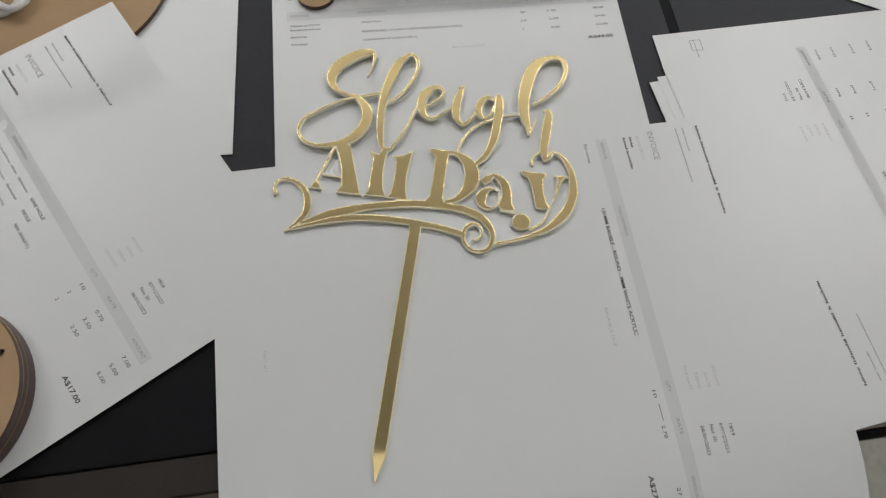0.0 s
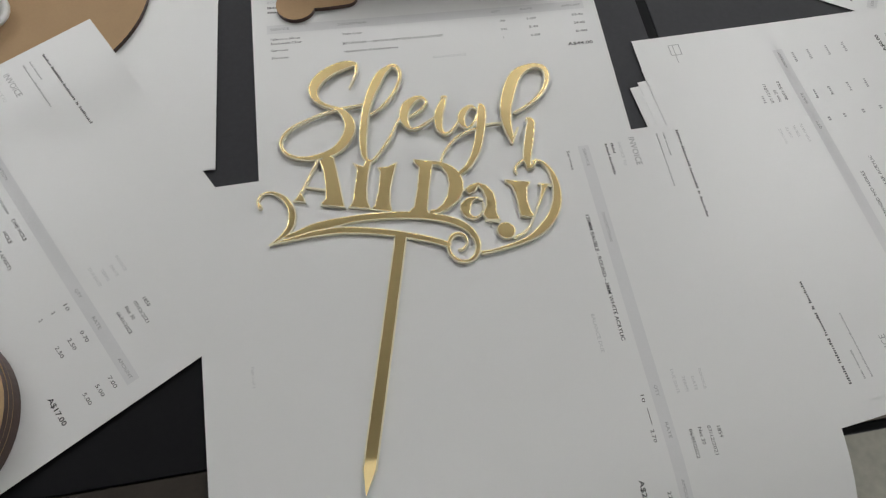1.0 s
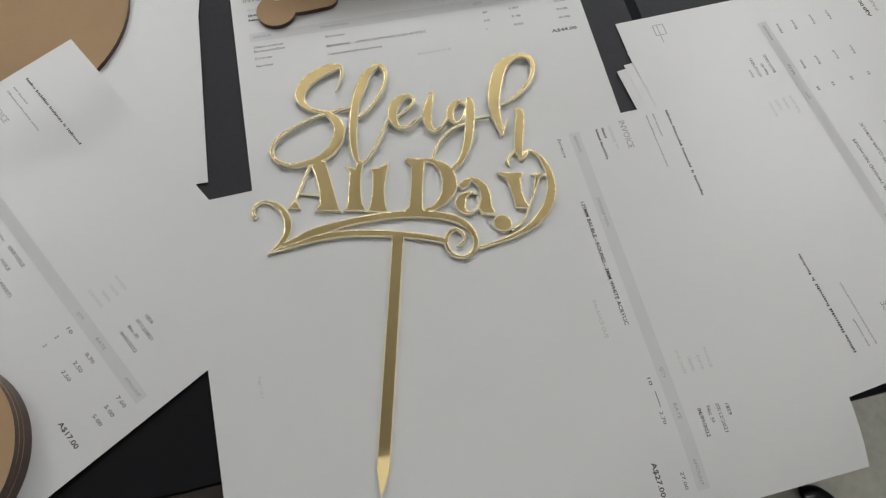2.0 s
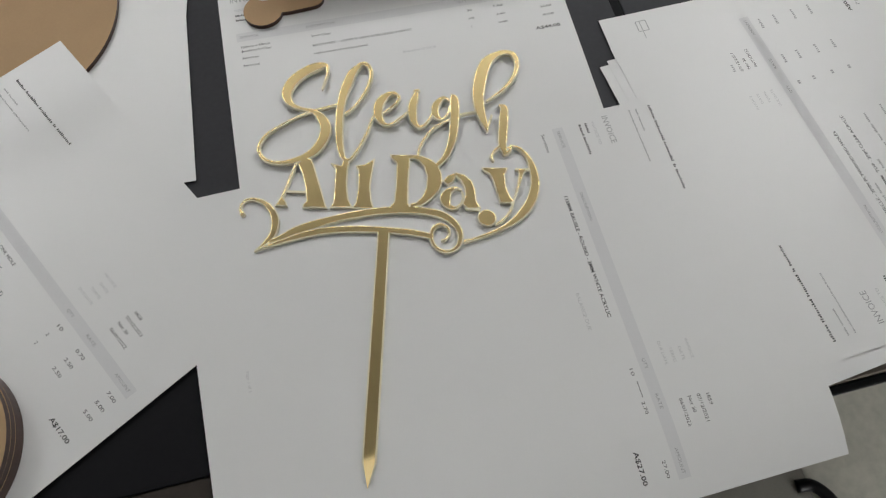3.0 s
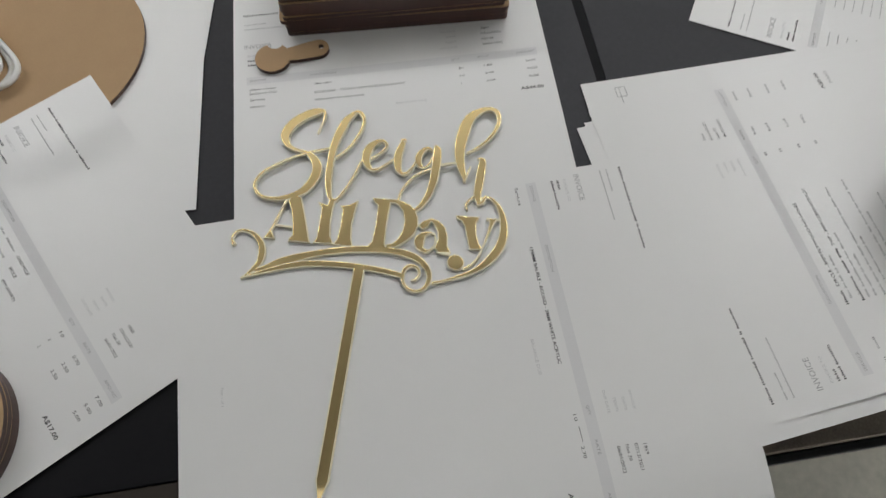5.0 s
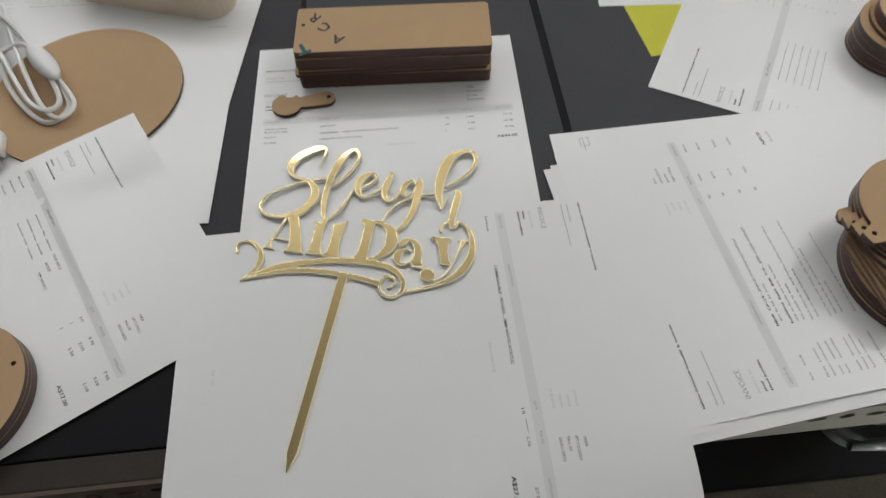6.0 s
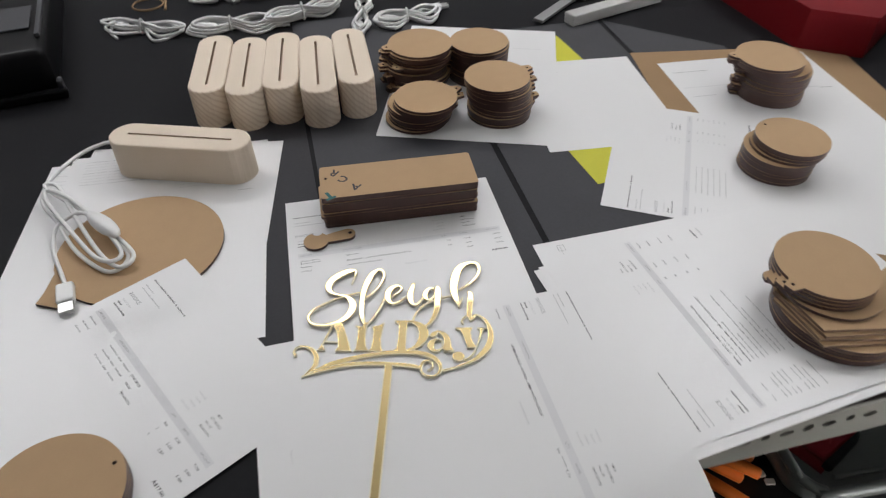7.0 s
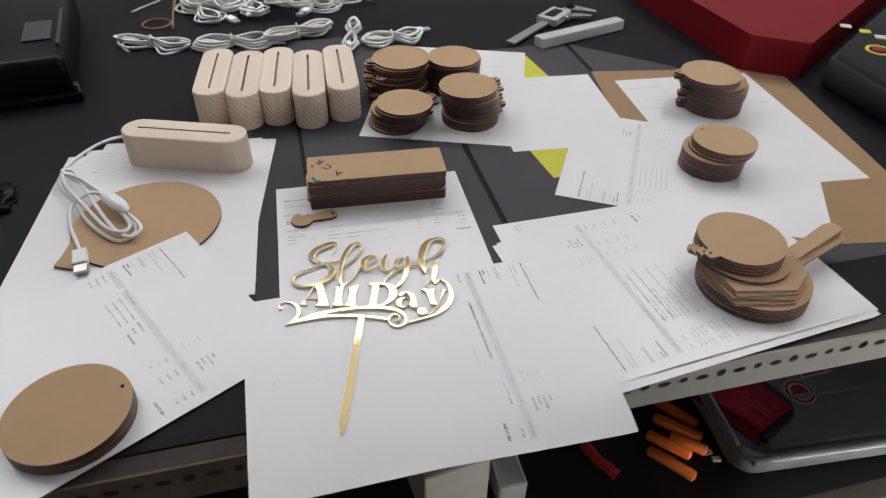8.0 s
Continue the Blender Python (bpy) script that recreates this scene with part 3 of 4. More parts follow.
far_right.bars(30, [(10, 60)], 1.8, INK_GREY)
far_right.bars(70, [(8, 70)], 1.2, INK_PALE)
far_right.bars(92, [(10, 40), (150, 180)], 1.2, INK_GREY)
far_right.bars(96, [(180, 196)], 1.6)
back_page = Sheet("white page under the stacks of round blanks", (0.252, 0.565), -19.9, -0.0009, seed=14)
back_page.bars(60, [(150, 190)], 1.2, INK_PALE)
side_page = Sheet("white printed page between other papers", (0.352, 0.412), -5.0, -0.0011, size=(0.165, 0.207), seed=15)
side_page.bars(30, [(20, 30), (34, 60)], 1.2, INK_PALE)
side_page.bars(150, [(20, 24)], 12, INK_GREY)

Sheet("bright yellow card sheet peeping out under papers", (0.326, 0.468), 6.3, -0.0014, size=(0.122, 0.331), mat=YELLOW, name="yellow_card", category="card", group="cards", thick=0.0002)
Sheet("brown cardboard sheet lying flat on the bench", (0.526, 0.406), -9.8, -0.0012, size=(0.293, 0.43), mat=CARD, name="cardboard_sheet", category="cardboard", group="cards", thick=0.0008)

# ---- gold cake topper ----
GLYPHS = {
    'S': [
        [(-40.4, 90.2, 1.1), (-39.2, 96.0, 1.6), (-38.4, 101.8, 2.3), (-39.7, 106.5, 3.2), (-45.2, 105.5, 6.1), (-51.7, 101.4, 6.8), (-57.6, 95.1, 7.0), (-60.4, 87.4, 6.6), (-58.8, 81.4, 4.8), (-54.7, 77.7, 3.1), (-49.1, 76.0, 2.7), (-43.0, 74.3, 3.8), (-37.8, 68.9, 6.1), (-36.0, 62.8, 6.7), (-37.4, 55.6, 6.3), (-40.9, 49.5, 5.6), (-45.8, 45.5, 4.6), (-51.4, 42.9, 3.9), (-57.7, 41.4, 2.9), (-63.8, 41.6, 2.6), (-68.7, 43.9, 2.6), (-71.7, 48.7, 2.6), (-71.3, 53.7, 2.5), (-67.7, 59.8, 2.2), (-60.2, 65.8, 2.0)],
        [(-60.2, 65.8, 2.0), (-52.8, 70.8, 2.0), (-45.2, 74.6, 2.1), (-39.0, 77.0, 2.1), (-31.0, 79.8, 2.1)],
    ],
    'l_script': [
        [(-20.1, 107.0, 3.2), (-23.8, 102.2, 5.3), (-26.2, 94.4, 6.3), (-28.2, 85.5, 5.6), (-29.0, 74.3, 5.1), (-28.4, 61.5, 4.9), (-26.8, 51.6, 4.3), (-24.5, 45.3, 2.9), (-21.7, 44.0, 2.3), (-19.4, 46.5, 2.1), (-16.1, 53.2, 2.2), (-12.8, 61.9, 2.2), (-10.7, 70.0, 2.0), (-9.0, 74.4, 2.1)],
        [(-23.2, 103.0, 3.2), (-20.2, 107.4, 3.2), (-16.6, 108.3, 3.2), (-13.5, 104.4, 2.9), (-13.1, 98.2, 2.7), (-15.0, 90.4, 2.5), (-18.1, 83.5, 2.3), (-21.6, 78.2, 2.1), (-25.8, 74.0, 2.1)],
    ],
    'e': [
        [(-4.6, 74.9, 1.7), (-0.6, 78.4, 2.1), (2.7, 82.2, 2.4), (3.9, 86.0, 2.4), (0.9, 88.6, 2.8), (-3.2, 86.9, 4.2), (-6.6, 82.3, 5.9), (-7.6, 76.7, 5.8), (-6.4, 71.6, 4.8), (-3.0, 67.6, 2.7), (1.3, 68.4, 2.2), (5.6, 72.2, 2.0), (9.9, 76.4, 1.7)],
    ],
    'i': [
        [(13.7, 88.5, 3.5), (12.9, 84.7, 4.9), (12.0, 80.2, 5.5), (12.2, 75.0, 5.5), (13.3, 69.8, 4.4), (16.2, 66.6, 2.7), (19.3, 67.8, 2.4), (21.5, 71.2, 2.0), (23.6, 75.6, 2.1)],
        [(13.0, 90.4, 2.5), (14.6, 90.8, 2.5)],
    ],
    'g': [
        [(33.1, 84.5, 1.7), (29.8, 86.3, 2.8), (26.7, 83.9, 3.8), (24.8, 79.4, 4.8), (25.5, 74.9, 4.1), (28.1, 72.1, 2.2), (30.6, 73.2, 2.1), (32.5, 76.6, 2.1), (33.1, 80.7, 1.7)],
        [(34.6, 87.9, 2.8), (35.6, 85.7, 5.2), (36.0, 79.7, 6.0), (36.0, 71.1, 5.8), (35.4, 61.7, 5.4), (33.6, 53.4, 4.5), (30.6, 46.6, 3.6), (27.3, 42.7, 2.9)],
        [(36.0, 73.0, 2.1), (29.7, 69.9, 2.0), (23.8, 65.4, 2.0), (19.5, 59.1, 2.0), (16.9, 52.6, 2.0), (16.4, 47.7, 2.0)],
        [(37.9, 74.9, 1.7), (43.0, 76.5, 1.5), (48.7, 77.8, 1.5)],
    ],
    'h': [
        [(54.5, 85.4, 1.7), (59.4, 89.3, 2.1), (65.4, 95.2, 2.6), (70.1, 103.1, 3.0), (72.0, 111.4, 3.4), (70.2, 117.7, 3.8), (65.6, 119.6, 3.7), (60.2, 117.9, 4.4), (54.9, 113.3, 6.5), (51.9, 106.5, 7.7), (50.2, 97.9, 8.0), (49.4, 88.7, 7.3), (50.3, 79.7, 6.2), (52.2, 73.0, 4.8), (54.0, 67.9, 3.1), (54.3, 65.4, 2.0)],
        [(54.3, 66.1, 2.0), (55.9, 71.3, 1.7), (57.0, 75.4, 1.4)],
        [(61.9, 82.2, 2.1), (64.1, 80.4, 4.8), (63.9, 73.0, 5.8), (63.4, 63.8, 5.7), (63.2, 56.6, 5.0), (64.4, 51.7, 3.3)],
        [(64.3, 51.0, 3.0), (66.5, 52.4, 2.7), (67.9, 56.0, 2.0)],
        [(62.9, 55.9, 2.7), (60.4, 54.4, 2.0), (58.2, 51.9, 2.0), (56.9, 48.7, 2.0), (57.8, 46.6, 1.6)],
    ],
    'y_swash': [
        [(66.0, 54.6, 2.0), (70.1, 55.7, 2.0), (74.6, 52.6, 2.7), (77.9, 47.4, 3.6), (80.1, 40.2, 4.7), (80.6, 31.7, 5.5), (78.5, 23.2, 5.7), (74.3, 16.2, 5.3), (68.8, 10.2, 4.0), (62.7, 6.1, 2.9), (55.3, 2.4, 2.5), (48.2, -0.6, 2.1), (42.9, -2.3, 2.4)],
    ],
    'swash': [
        [(-75.3, 9.7, 2.8), (-76.9, 13.0, 1.9), (-75.6, 16.9, 1.9), (-71.9, 18.7, 2.2), (-66.7, 17.8, 2.8), (-61.9, 14.6, 3.7), (-58.7, 9.8, 4.3), (-57.5, 4.7, 4.5), (-57.9, -0.5, 4.0), (-60.1, -4.6, 3.3), (-62.9, -8.1, 2.1), (-66.1, -11.0, 0.9)],
        [(-58.8, -5.5, 2.7), (-53.2, -2.9, 3.6), (-46.3, 1.1, 4.9), (-37.8, 4.5, 5.5), (-27.7, 8.2, 4.6), (-16.0, 11.4, 4.7), (-1.3, 14.1, 4.7), (13.6, 15.1, 4.7), (25.6, 14.0, 4.7), (33.1, 11.3, 4.4), (38.1, 6.9, 3.9), (40.5, 1.5, 3.4), (39.6, -4.3, 3.0), (35.9, -7.8, 2.4), (30.9, -7.9, 2.4), (26.8, -4.9, 2.4), (24.9, -0.2, 2.4)],
        [(24.9, -0.2, 2.4), (26.3, 4.7, 2.8), (29.8, 7.0, 2.5), (33.4, 5.5, 2.2), (34.6, 2.0, 1.8), (32.9, -1.2, 1.8), (30.8, -1.9, 1.2)],
        [(-64.2, -9.7, 1.5), (-58.6, -7.4, 2.4), (-50.2, -4.1, 3.0), (-41.7, -1.0, 4.0), (-30.2, 1.8, 4.3), (-15.5, 3.1, 4.3), (-0.8, 3.1, 4.0), (14.0, 2.1, 4.0), (24.9, 0.2, 3.7)],
    ],
    'serifs': [
        [(-50.3, 40.8, 2.0), (-52.7, 31.2, 2.1), (-54.9, 22.7, 1.9), (-56.3, 18.7, 1.9)],
        [(-54.5, 24.1, 1.4), (-43.9, 23.7, 1.4)],
        [(40.5, 28.0, 1.3), (37.5, 28.9, 1.9), (33.8, 26.8, 4.1), (32.1, 22.8, 6.3), (33.3, 18.5, 4.1), (36.9, 16.9, 2.5), (39.9, 18.6, 1.6), (41.7, 22.3, 1.6), (41.1, 26.3, 1.3)],
        [(43.5, 16.8, 1.6), (50.1, 16.3, 1.6)],
        [(54.2, 11.8, 9.7), (54.8, 11.5, 9.6)],
        [(70.6, 41.3, 1.6), (78.3, 41.5, 1.6)],
        [(68.8, 22.0, 1.6), (66.8, 15.7, 1.7), (63.4, 11.0, 1.9), (59.8, 8.3, 2.2)],
        [(-0.1, 1.2, 6.7), (-0.0, -1.4, 6.7)],
    ],
}
BLOCKS = {
    'A': [(-49.7, 41.2), (-45.8, 45.5), (-41.7, 44.2), (-38.9, 36.6), (-35.0, 25.9), (-32.3, 17.9), (-30.9, 14.7), (-44.2, 14.4), (-44.1, 16.4), (-42.5, 18.4), (-43.8, 26.3), (-46.4, 34.7)],
    'A_foot': [(-55.4, 21.4), (-53.3, 18.1), (-52.1, 15.2), (-59.2, 15.0), (-57.2, 18.4)],
    'l_first': [(-31.4, 42.0), (-25.5, 40.8), (-24.8, 44.9), (-20.9, 45.7), (-21.6, 37.7), (-21.3, 28.6), (-19.9, 20.2), (-17.2, 15.3), (-29.7, 15.0), (-28.1, 18.0), (-28.3, 28.4), (-28.7, 38.3)],
    'l_second': [(-17.8, 40.9), (-12.4, 42.1), (-7.3, 45.7), (-8.1, 37.4), (-8.6, 28.9), (-7.6, 20.5), (-5.8, 14.9), (-18.0, 15.0), (-16.1, 18.3), (-15.5, 27.0), (-16.1, 37.9)],
    'D_stem': [(0.9, 48.4), (17.6, 48.8), (17.6, 46.7), (12.1, 45.5), (11.9, 31.0), (12.3, 19.0), (14.2, 15.4), (1.6, 15.8), (4.5, 19.5), (5.0, 30.9), (4.5, 43.2), (1.3, 46.3)],
    'D_bowl': [(14.8, 48.4), (18.8, 48.1), (23.8, 46.1), (27.6, 42.7), (29.8, 37.6), (30.4, 32.2), (28.7, 26.7), (24.8, 21.9), (19.5, 17.5), (13.0, 15.7), (12.9, 18.7), (16.5, 19.8), (19.4, 23.1), (21.4, 28.6), (21.6, 35.4), (19.9, 41.2), (16.7, 44.9), (13.3, 46.2)],
    'a': [(30.1, 32.8), (32.8, 36.3), (37.4, 38.5), (42.3, 37.2), (46.3, 33.6), (48.4, 27.9), (48.9, 21.8), (51.3, 17.3), (44.1, 16.4), (41.1, 19.3), (42.6, 25.0), (42.0, 29.7), (39.9, 33.7), (37.7, 35.7), (36.2, 32.3), (33.2, 30.2)],
    'y': [(51.5, 41.9), (65.7, 42.3), (65.6, 40.5), (64.4, 38.1), (65.1, 30.6), (67.1, 24.9), (69.4, 22.0), (67.6, 20.6), (61.5, 20.5), (59.6, 27.1), (57.6, 34.2), (55.5, 38.2), (52.1, 39.9)],
    'y_arm': [(70.6, 42.0), (76.7, 42.2), (74.5, 38.3), (72.7, 31.8), (70.1, 23.7), (68.2, 21.0), (69.6, 27.3), (71.0, 34.1), (71.7, 39.0)],
}
topper = thing("cake_topper", "gold mirror acrylic cake topper reading Sleigh All Day", "cake topper", m=pose(0.1056, -0.0454, 0.0006, 0, 0, -15.4))
plate("lettering", [stroke for strokes in GLYPHS.values() for stroke in strokes], BLOCKS.values(), (), 2.0, 0.24, 0.80, [GOLD, GOLD_RIM, GOLD_SIDE], topper)
stick = bmesh.new()
vs = [[stick.verts.new(((x * s) / 1000, y / 1000, z / 1000)) for s, z in ((-1, 0.02), (-1, 1.75), (-0.78, 1.98), (0.78, 1.98), (1, 1.75), (1, 0.02))] for x, y in ((3.2, 0.8), (3.35, -60), (3.4, -114), (0.15, -125.3))]
for a, b in zip(vs, vs[1:]):
    for k in range(6):
        stick.faces.new((a[k], a[(k + 1) % 6], b[(k + 1) % 6], b[k]))
stick.faces.new(vs[0][::-1])
stick.faces.new(vs[-1])
bmesh.ops.recalc_face_normals(stick, faces=stick.faces)
for f in stick.faces:
    f.material_index = 0 if f.normal.z > 0.98 else 1
part("stick", stick, [GOLD, GOLD_RIM], topper, "pointed gold stick")


# ---- blanks ----
def bauble_outline(r, turn, tab=0.009, half=7.5):
    pts = []
    for k in range(72):
        a = 5.0 * k
        d = (a - turn + 180) % 360 - 180
        rr = r + (tab * min(1.0, max(0.0, (half - abs(d)) / 2.2)) ** 0.5 if abs(d) < half else 0.0)
        pts.append((rr * math.cos(radians(a)), rr * math.sin(radians(a))))
    return pts


def masked(name, outline, thick, holes=(), edge=None):
    """An acrylic blank with its brown masking paper on top."""
    edge = edge or CUT
    ob = part(name, slab(outline, 0, thick * 0.95, holes), [edge, edge])
    part("masking_paper", slab(outline, thick * 0.95 + 0.00002, thick * 0.985, holes), [KRAFT, edge], ob, "matt brown masking paper")
    return ob


def bauble(x, y, z, r, turn, label, group, thick=0.003, hole=0.0016, tab=0.009):
    a = radians(turn)
    hr = r + 0.35 * tab if tab else r - 0.006
    ob = masked("bauble_blank", bauble_outline(r, turn, tab, 8.5 if tab else 0.01), thick, [circle(hr * math.cos(a), hr * math.sin(a), hole, 10)])
    ob.matrix_basis = pose(x, y, z, random.uniform(-0.25, 0.25), random.uniform(-0.25, 0.25), 0)
    return tagged(ob, label, "bauble blank", group)


def stack(x, y, z, n, r, turn, label, group, spread=0.0005, lean=(0.0, 0.0), turn_spread=9, thick=0.003, tab=0.009, slips=()):
    """slips: (from which blank up, shift in x, shift in y)."""
    for k in range(n):
        f = k / max(1, n - 1)
        sx, sy = sum(a for q, a, b in slips if k >= q), sum(b for q, a, b in slips if k >= q)
        bauble(x + lean[0] * f + sx + random.uniform(-spread, spread), y + lean[1] * f + sy + random.uniform(-spread, spread), z + k * thick, r + random.uniform(-0.0004, 0.0004),
               turn + random.uniform(-turn_spread, turn_spread), label, group, thick, tab=tab)


random.seed(5)
BASE = -0.0007
stack(0.205, 0.312, BASE, 11, 0.0370, 8, "round brown paper-masked acrylic blank in a short stack", "front round stack", 0.001, (0.002, -0.002), slips=((1, 0.005, 0.002), (4, -0.003, -0.004), (8, 0.005, -0.006)))
stack(0.304, 0.301, BASE, 16, 0.0380, 12, "round brown paper-masked acrylic blank with a side tab", "tall round stack", 0.0006, (-0.001, 0.0), 14, slips=((4, 0.002, 0.001), (8, -0.003, -0.001), (13, -0.002, 0.001)))
stack(0.226, 0.404, BASE, 17, 0.0400, 195, "round brown paper-masked acrylic blank in a ragged stack", "ragged round stack", 0.002, (0.0, -0.002), 25, slips=((5, -0.002, 0.0), (10, 0.004, -0.002)))
stack(0.305, 0.398, BASE, 16, 0.0372, 170, "round brown paper-masked acrylic blank in a rear stack", "rear round stack", 0.0008, (0.0, -0.003))
stack(0.645, 0.264, BASE - 0.0002, 17, 0.0400, 165, "round brown paper-masked acrylic blank on a white page", "far round stack", 0.0005, (-0.002, -0.001), 6, slips=((7, 0.002, 0.0), (12, -0.004, 0.001), (14, -0.009, 0.001)))
stack(0.558, 0.122, BASE + 0.0002, 12, 0.0372, 120, "round brown acrylic blank in a leaning stack", "leaning round stack", 0.0004, (0.001, 0.0), 5, tab=0.0, slips=((8, 0.0065, 0.0005), (9, 0.0025, -0.0005)))
stack(-0.1265, -0.1035, -0.0001, 4, 0.0470, 22, "large round brown masked acrylic blank with a drilled hole", "large round blanks", 0.0003, (0.0, 0.0), 3, 0.0033, 0.0)

# bottom pile of mixed shapes
for k in range(5):
    bauble(0.479 + random.uniform(-0.0008, 0.0008), -0.082 + random.uniform(-0.0008, 0.0008), 0.0003 + 0.003 * k, 0.0522, 150, "wide round brown acrylic blank at the bottom of a mixed pile", "mixed pile", tab=0.0)


def paddle_outline():
    """A many-sided plate with a straight grip along +x."""
    body = [(r * math.cos(radians(a)), r * math.sin(radians(a))) for a, r in ((30, 0.046), (84, 0.046), (136, 0.055), (195, 0.055), (262, 0.046), (300, 0.045))]
    return body + [(0.036, -0.0205), (0.114, -0.0205), (0.118, -0.0175), (0.118, -0.0085), (0.114, -0.0055), (0.043, -0.0055)]


for k in range(4):
    ob = masked("paddle_blank", paddle_outline(), 0.0026, edge=CUT_PALE)
    ob.matrix_basis = pose(0.4775 + 0.0012 * k, -0.0850 + 0.0026 * k, 0.0155 + 0.0027 * k, 0, 0, 23 + (0.0, -3.0, 1.5, -1.0)[k])
    tagged(ob, "brown masked acrylic paddle blank with a straight grip", "paddle blank", "mixed pile")
bauble(0.4730, -0.0665, 0.0264, 0.0430, 176, "round brown acrylic blank slipped forward in a mixed pile", "mixed pile", tab=0.0)
for k in range(4):
    bauble(0.4700 + 0.0006 * k, -0.0600 + 0.0006 * k, 0.0296 + 0.003 * k, 0.0410, 172 + 9 * k, "round brown acrylic blank on top of a mixed pile", "mixed pile")

# bookmarks
random.seed(11)
for k in range(12):
    ob = masked("bookmark_blank", rounded(-0.0755, 0.0755, -0.0255, 0.0255, 0.003, 4), 0.003, [circle(-0.070, 0.006, 0.0016, 10)])
    slip = 0.0035 if k in (4, 9) else 0.0006
    ob.matrix_basis = pose(0.1535 + random.uniform(-slip, slip), 0.1565 + random.uniform(-0.0004, 0.0004), -0.0007 + 0.0030 * k, 0, 0, -3.6 + (0.9 if k in (4, 5, 9) else 0.0) + random.uniform(-0.2, 0.2))
    tagged(ob, "long brown masked acrylic bookmark blank in a stack", "bookmark blank", "bookmark stack")
for body, x, y, turn, size, mat, bold in (("T", -0.0655, -0.0150, 205, 0.0100, GREEN_INK, 0.0009), ("A", -0.036, -0.010, 160, 0.0092, INK, 0.0003), ("C", -0.047, 0.004, 150, 0.0092, INK, 0.0003),
                                          ("R", -0.0560, 0.0150, 140, 0.0092, INK, 0.0003)):
    vs, fs = text_mesh(body, size, 0.0, bold)
    m = pose(x, y, 0.00305, 0, 0, turn)
    raw("hand_written_letter", [m @ v for v in vs], fs, mat, ob)

token = thing("trolley_token", "rose-brown acrylic trolley token with a drilled end", "token", m=pose(0.0655, 0.1165, -0.0007, 0, 0, 2))
plate("token_plate", [[(0, 0, 23), (0.4, 0.1, 23)], [(8, 0.5, 9), (16, 1, 12), (29, 2, 14), (31, 2.2, 14)]], (), [(3, 12.5, 5.5), (33, 3, 1.8)], 3.0, 0.5, 0.0, [KRAFT, CUT], token)

random.seed(3)
big = part("round_board", slab([(0.0755 * math.cos(radians(a)), 0.0755 * math.sin(radians(a))) for a in range(-139, 200, 5)] +
                               [(0.0845 * math.cos(radians(203)), 0.0845 * math.sin(radians(203)) - 0.012), (-0.082, -0.056), (-0.062, -0.066)], 0, 0.0028), [KRAFT, CUT])
big.matrix_basis = pose(-0.0945, 0.1495, -0.0007)
tagged(big, "thin round brown board with a square tab", "round board")


# ---- pine lamp bases ----
def lamp_base(m, label, length=0.150, width=0.0425, height=0.047, flare=0.0, sides=None):
    bm = bmesh.new()
    n = len(stadium(length, width))
    levels = [(0.0, flare), (0.001, flare), (height - 0.0018, 0.0), (height - 0.0005, -0.0006), (height, -0.0019)]
    rings = [[bm.verts.new((x, y, z)) for x, y in stadium(length + 2 * g, width + 2 * g)] for z, g in levels]
    for a, b in zip(rings, rings[1:]):
        for i in range(n):
            bm.faces.new((a[i], a[(i + 1) % n], b[(i + 1) % n], b[i]))
    bm.faces.new(rings[0][::-1])
    s = [(0.0015, 0.056), (-0.0015, 0.056), (-0.0015, -0.056), (0.0015, -0.056)]
    upper = [bm.verts.new((x, y, height)) for x, y in s]
    lower = [bm.verts.new((x, y, height - 0.005)) for x, y in s]
    edges = [bm.edges.get((rings[-1][i], rings[-1][(i + 1) % n])) for i in range(n)] + [bm.edges.new((upper[i], upper[(i + 1) % 4])) for i in range(4)]
    for f in bmesh.ops.triangle_fill(bm, use_beauty=True, edges=edges)["geom"]:
        if isinstance(f, bmesh.types.BMFace):
            f.material_index = 2
    for i in range(4):
        f = bm.faces.new((upper[i], upper[(i + 1) % 4], lower[(i + 1) % 4], lower[i]))
        f.material_index = 1
    bm.faces.new(lower)
    bmesh.ops.recalc_face_normals(bm, faces=bm.faces)
    ob = part("lamp_base", bm, [sides or PINE, SLOT, PINE_TOP])
    ob.matrix_basis = m
    part("light_strip", box(-0.0011, 0.0011, -0.054, 0.054, height - 0.0049, height - 0.0035, 0.0003), SLOT, ob, "narrow strip sunk in the slot")
    return tagged(ob, label, "lamp base", "pine lamp bases")


for x, y, turn in ((-0.024, 0.4240, -5), (0.0175, 0.4080, -5.5), (0.0590, 0.4120, -5.5), (0.1000, 0.3930, -4.0), (0.1440, 0.4030, -2.5)):
    lamp_base(pose(x, y, -0.0022, 0, 0, turn), "pale pine lamp base with a long slot in a row")
lamp_base(pose(-0.0555, 0.2700, -0.0007, 0, 0, 70), "pale pine lamp base with a long slot on white paper", height=0.0415, flare=0.001, sides=PINE_TOP)


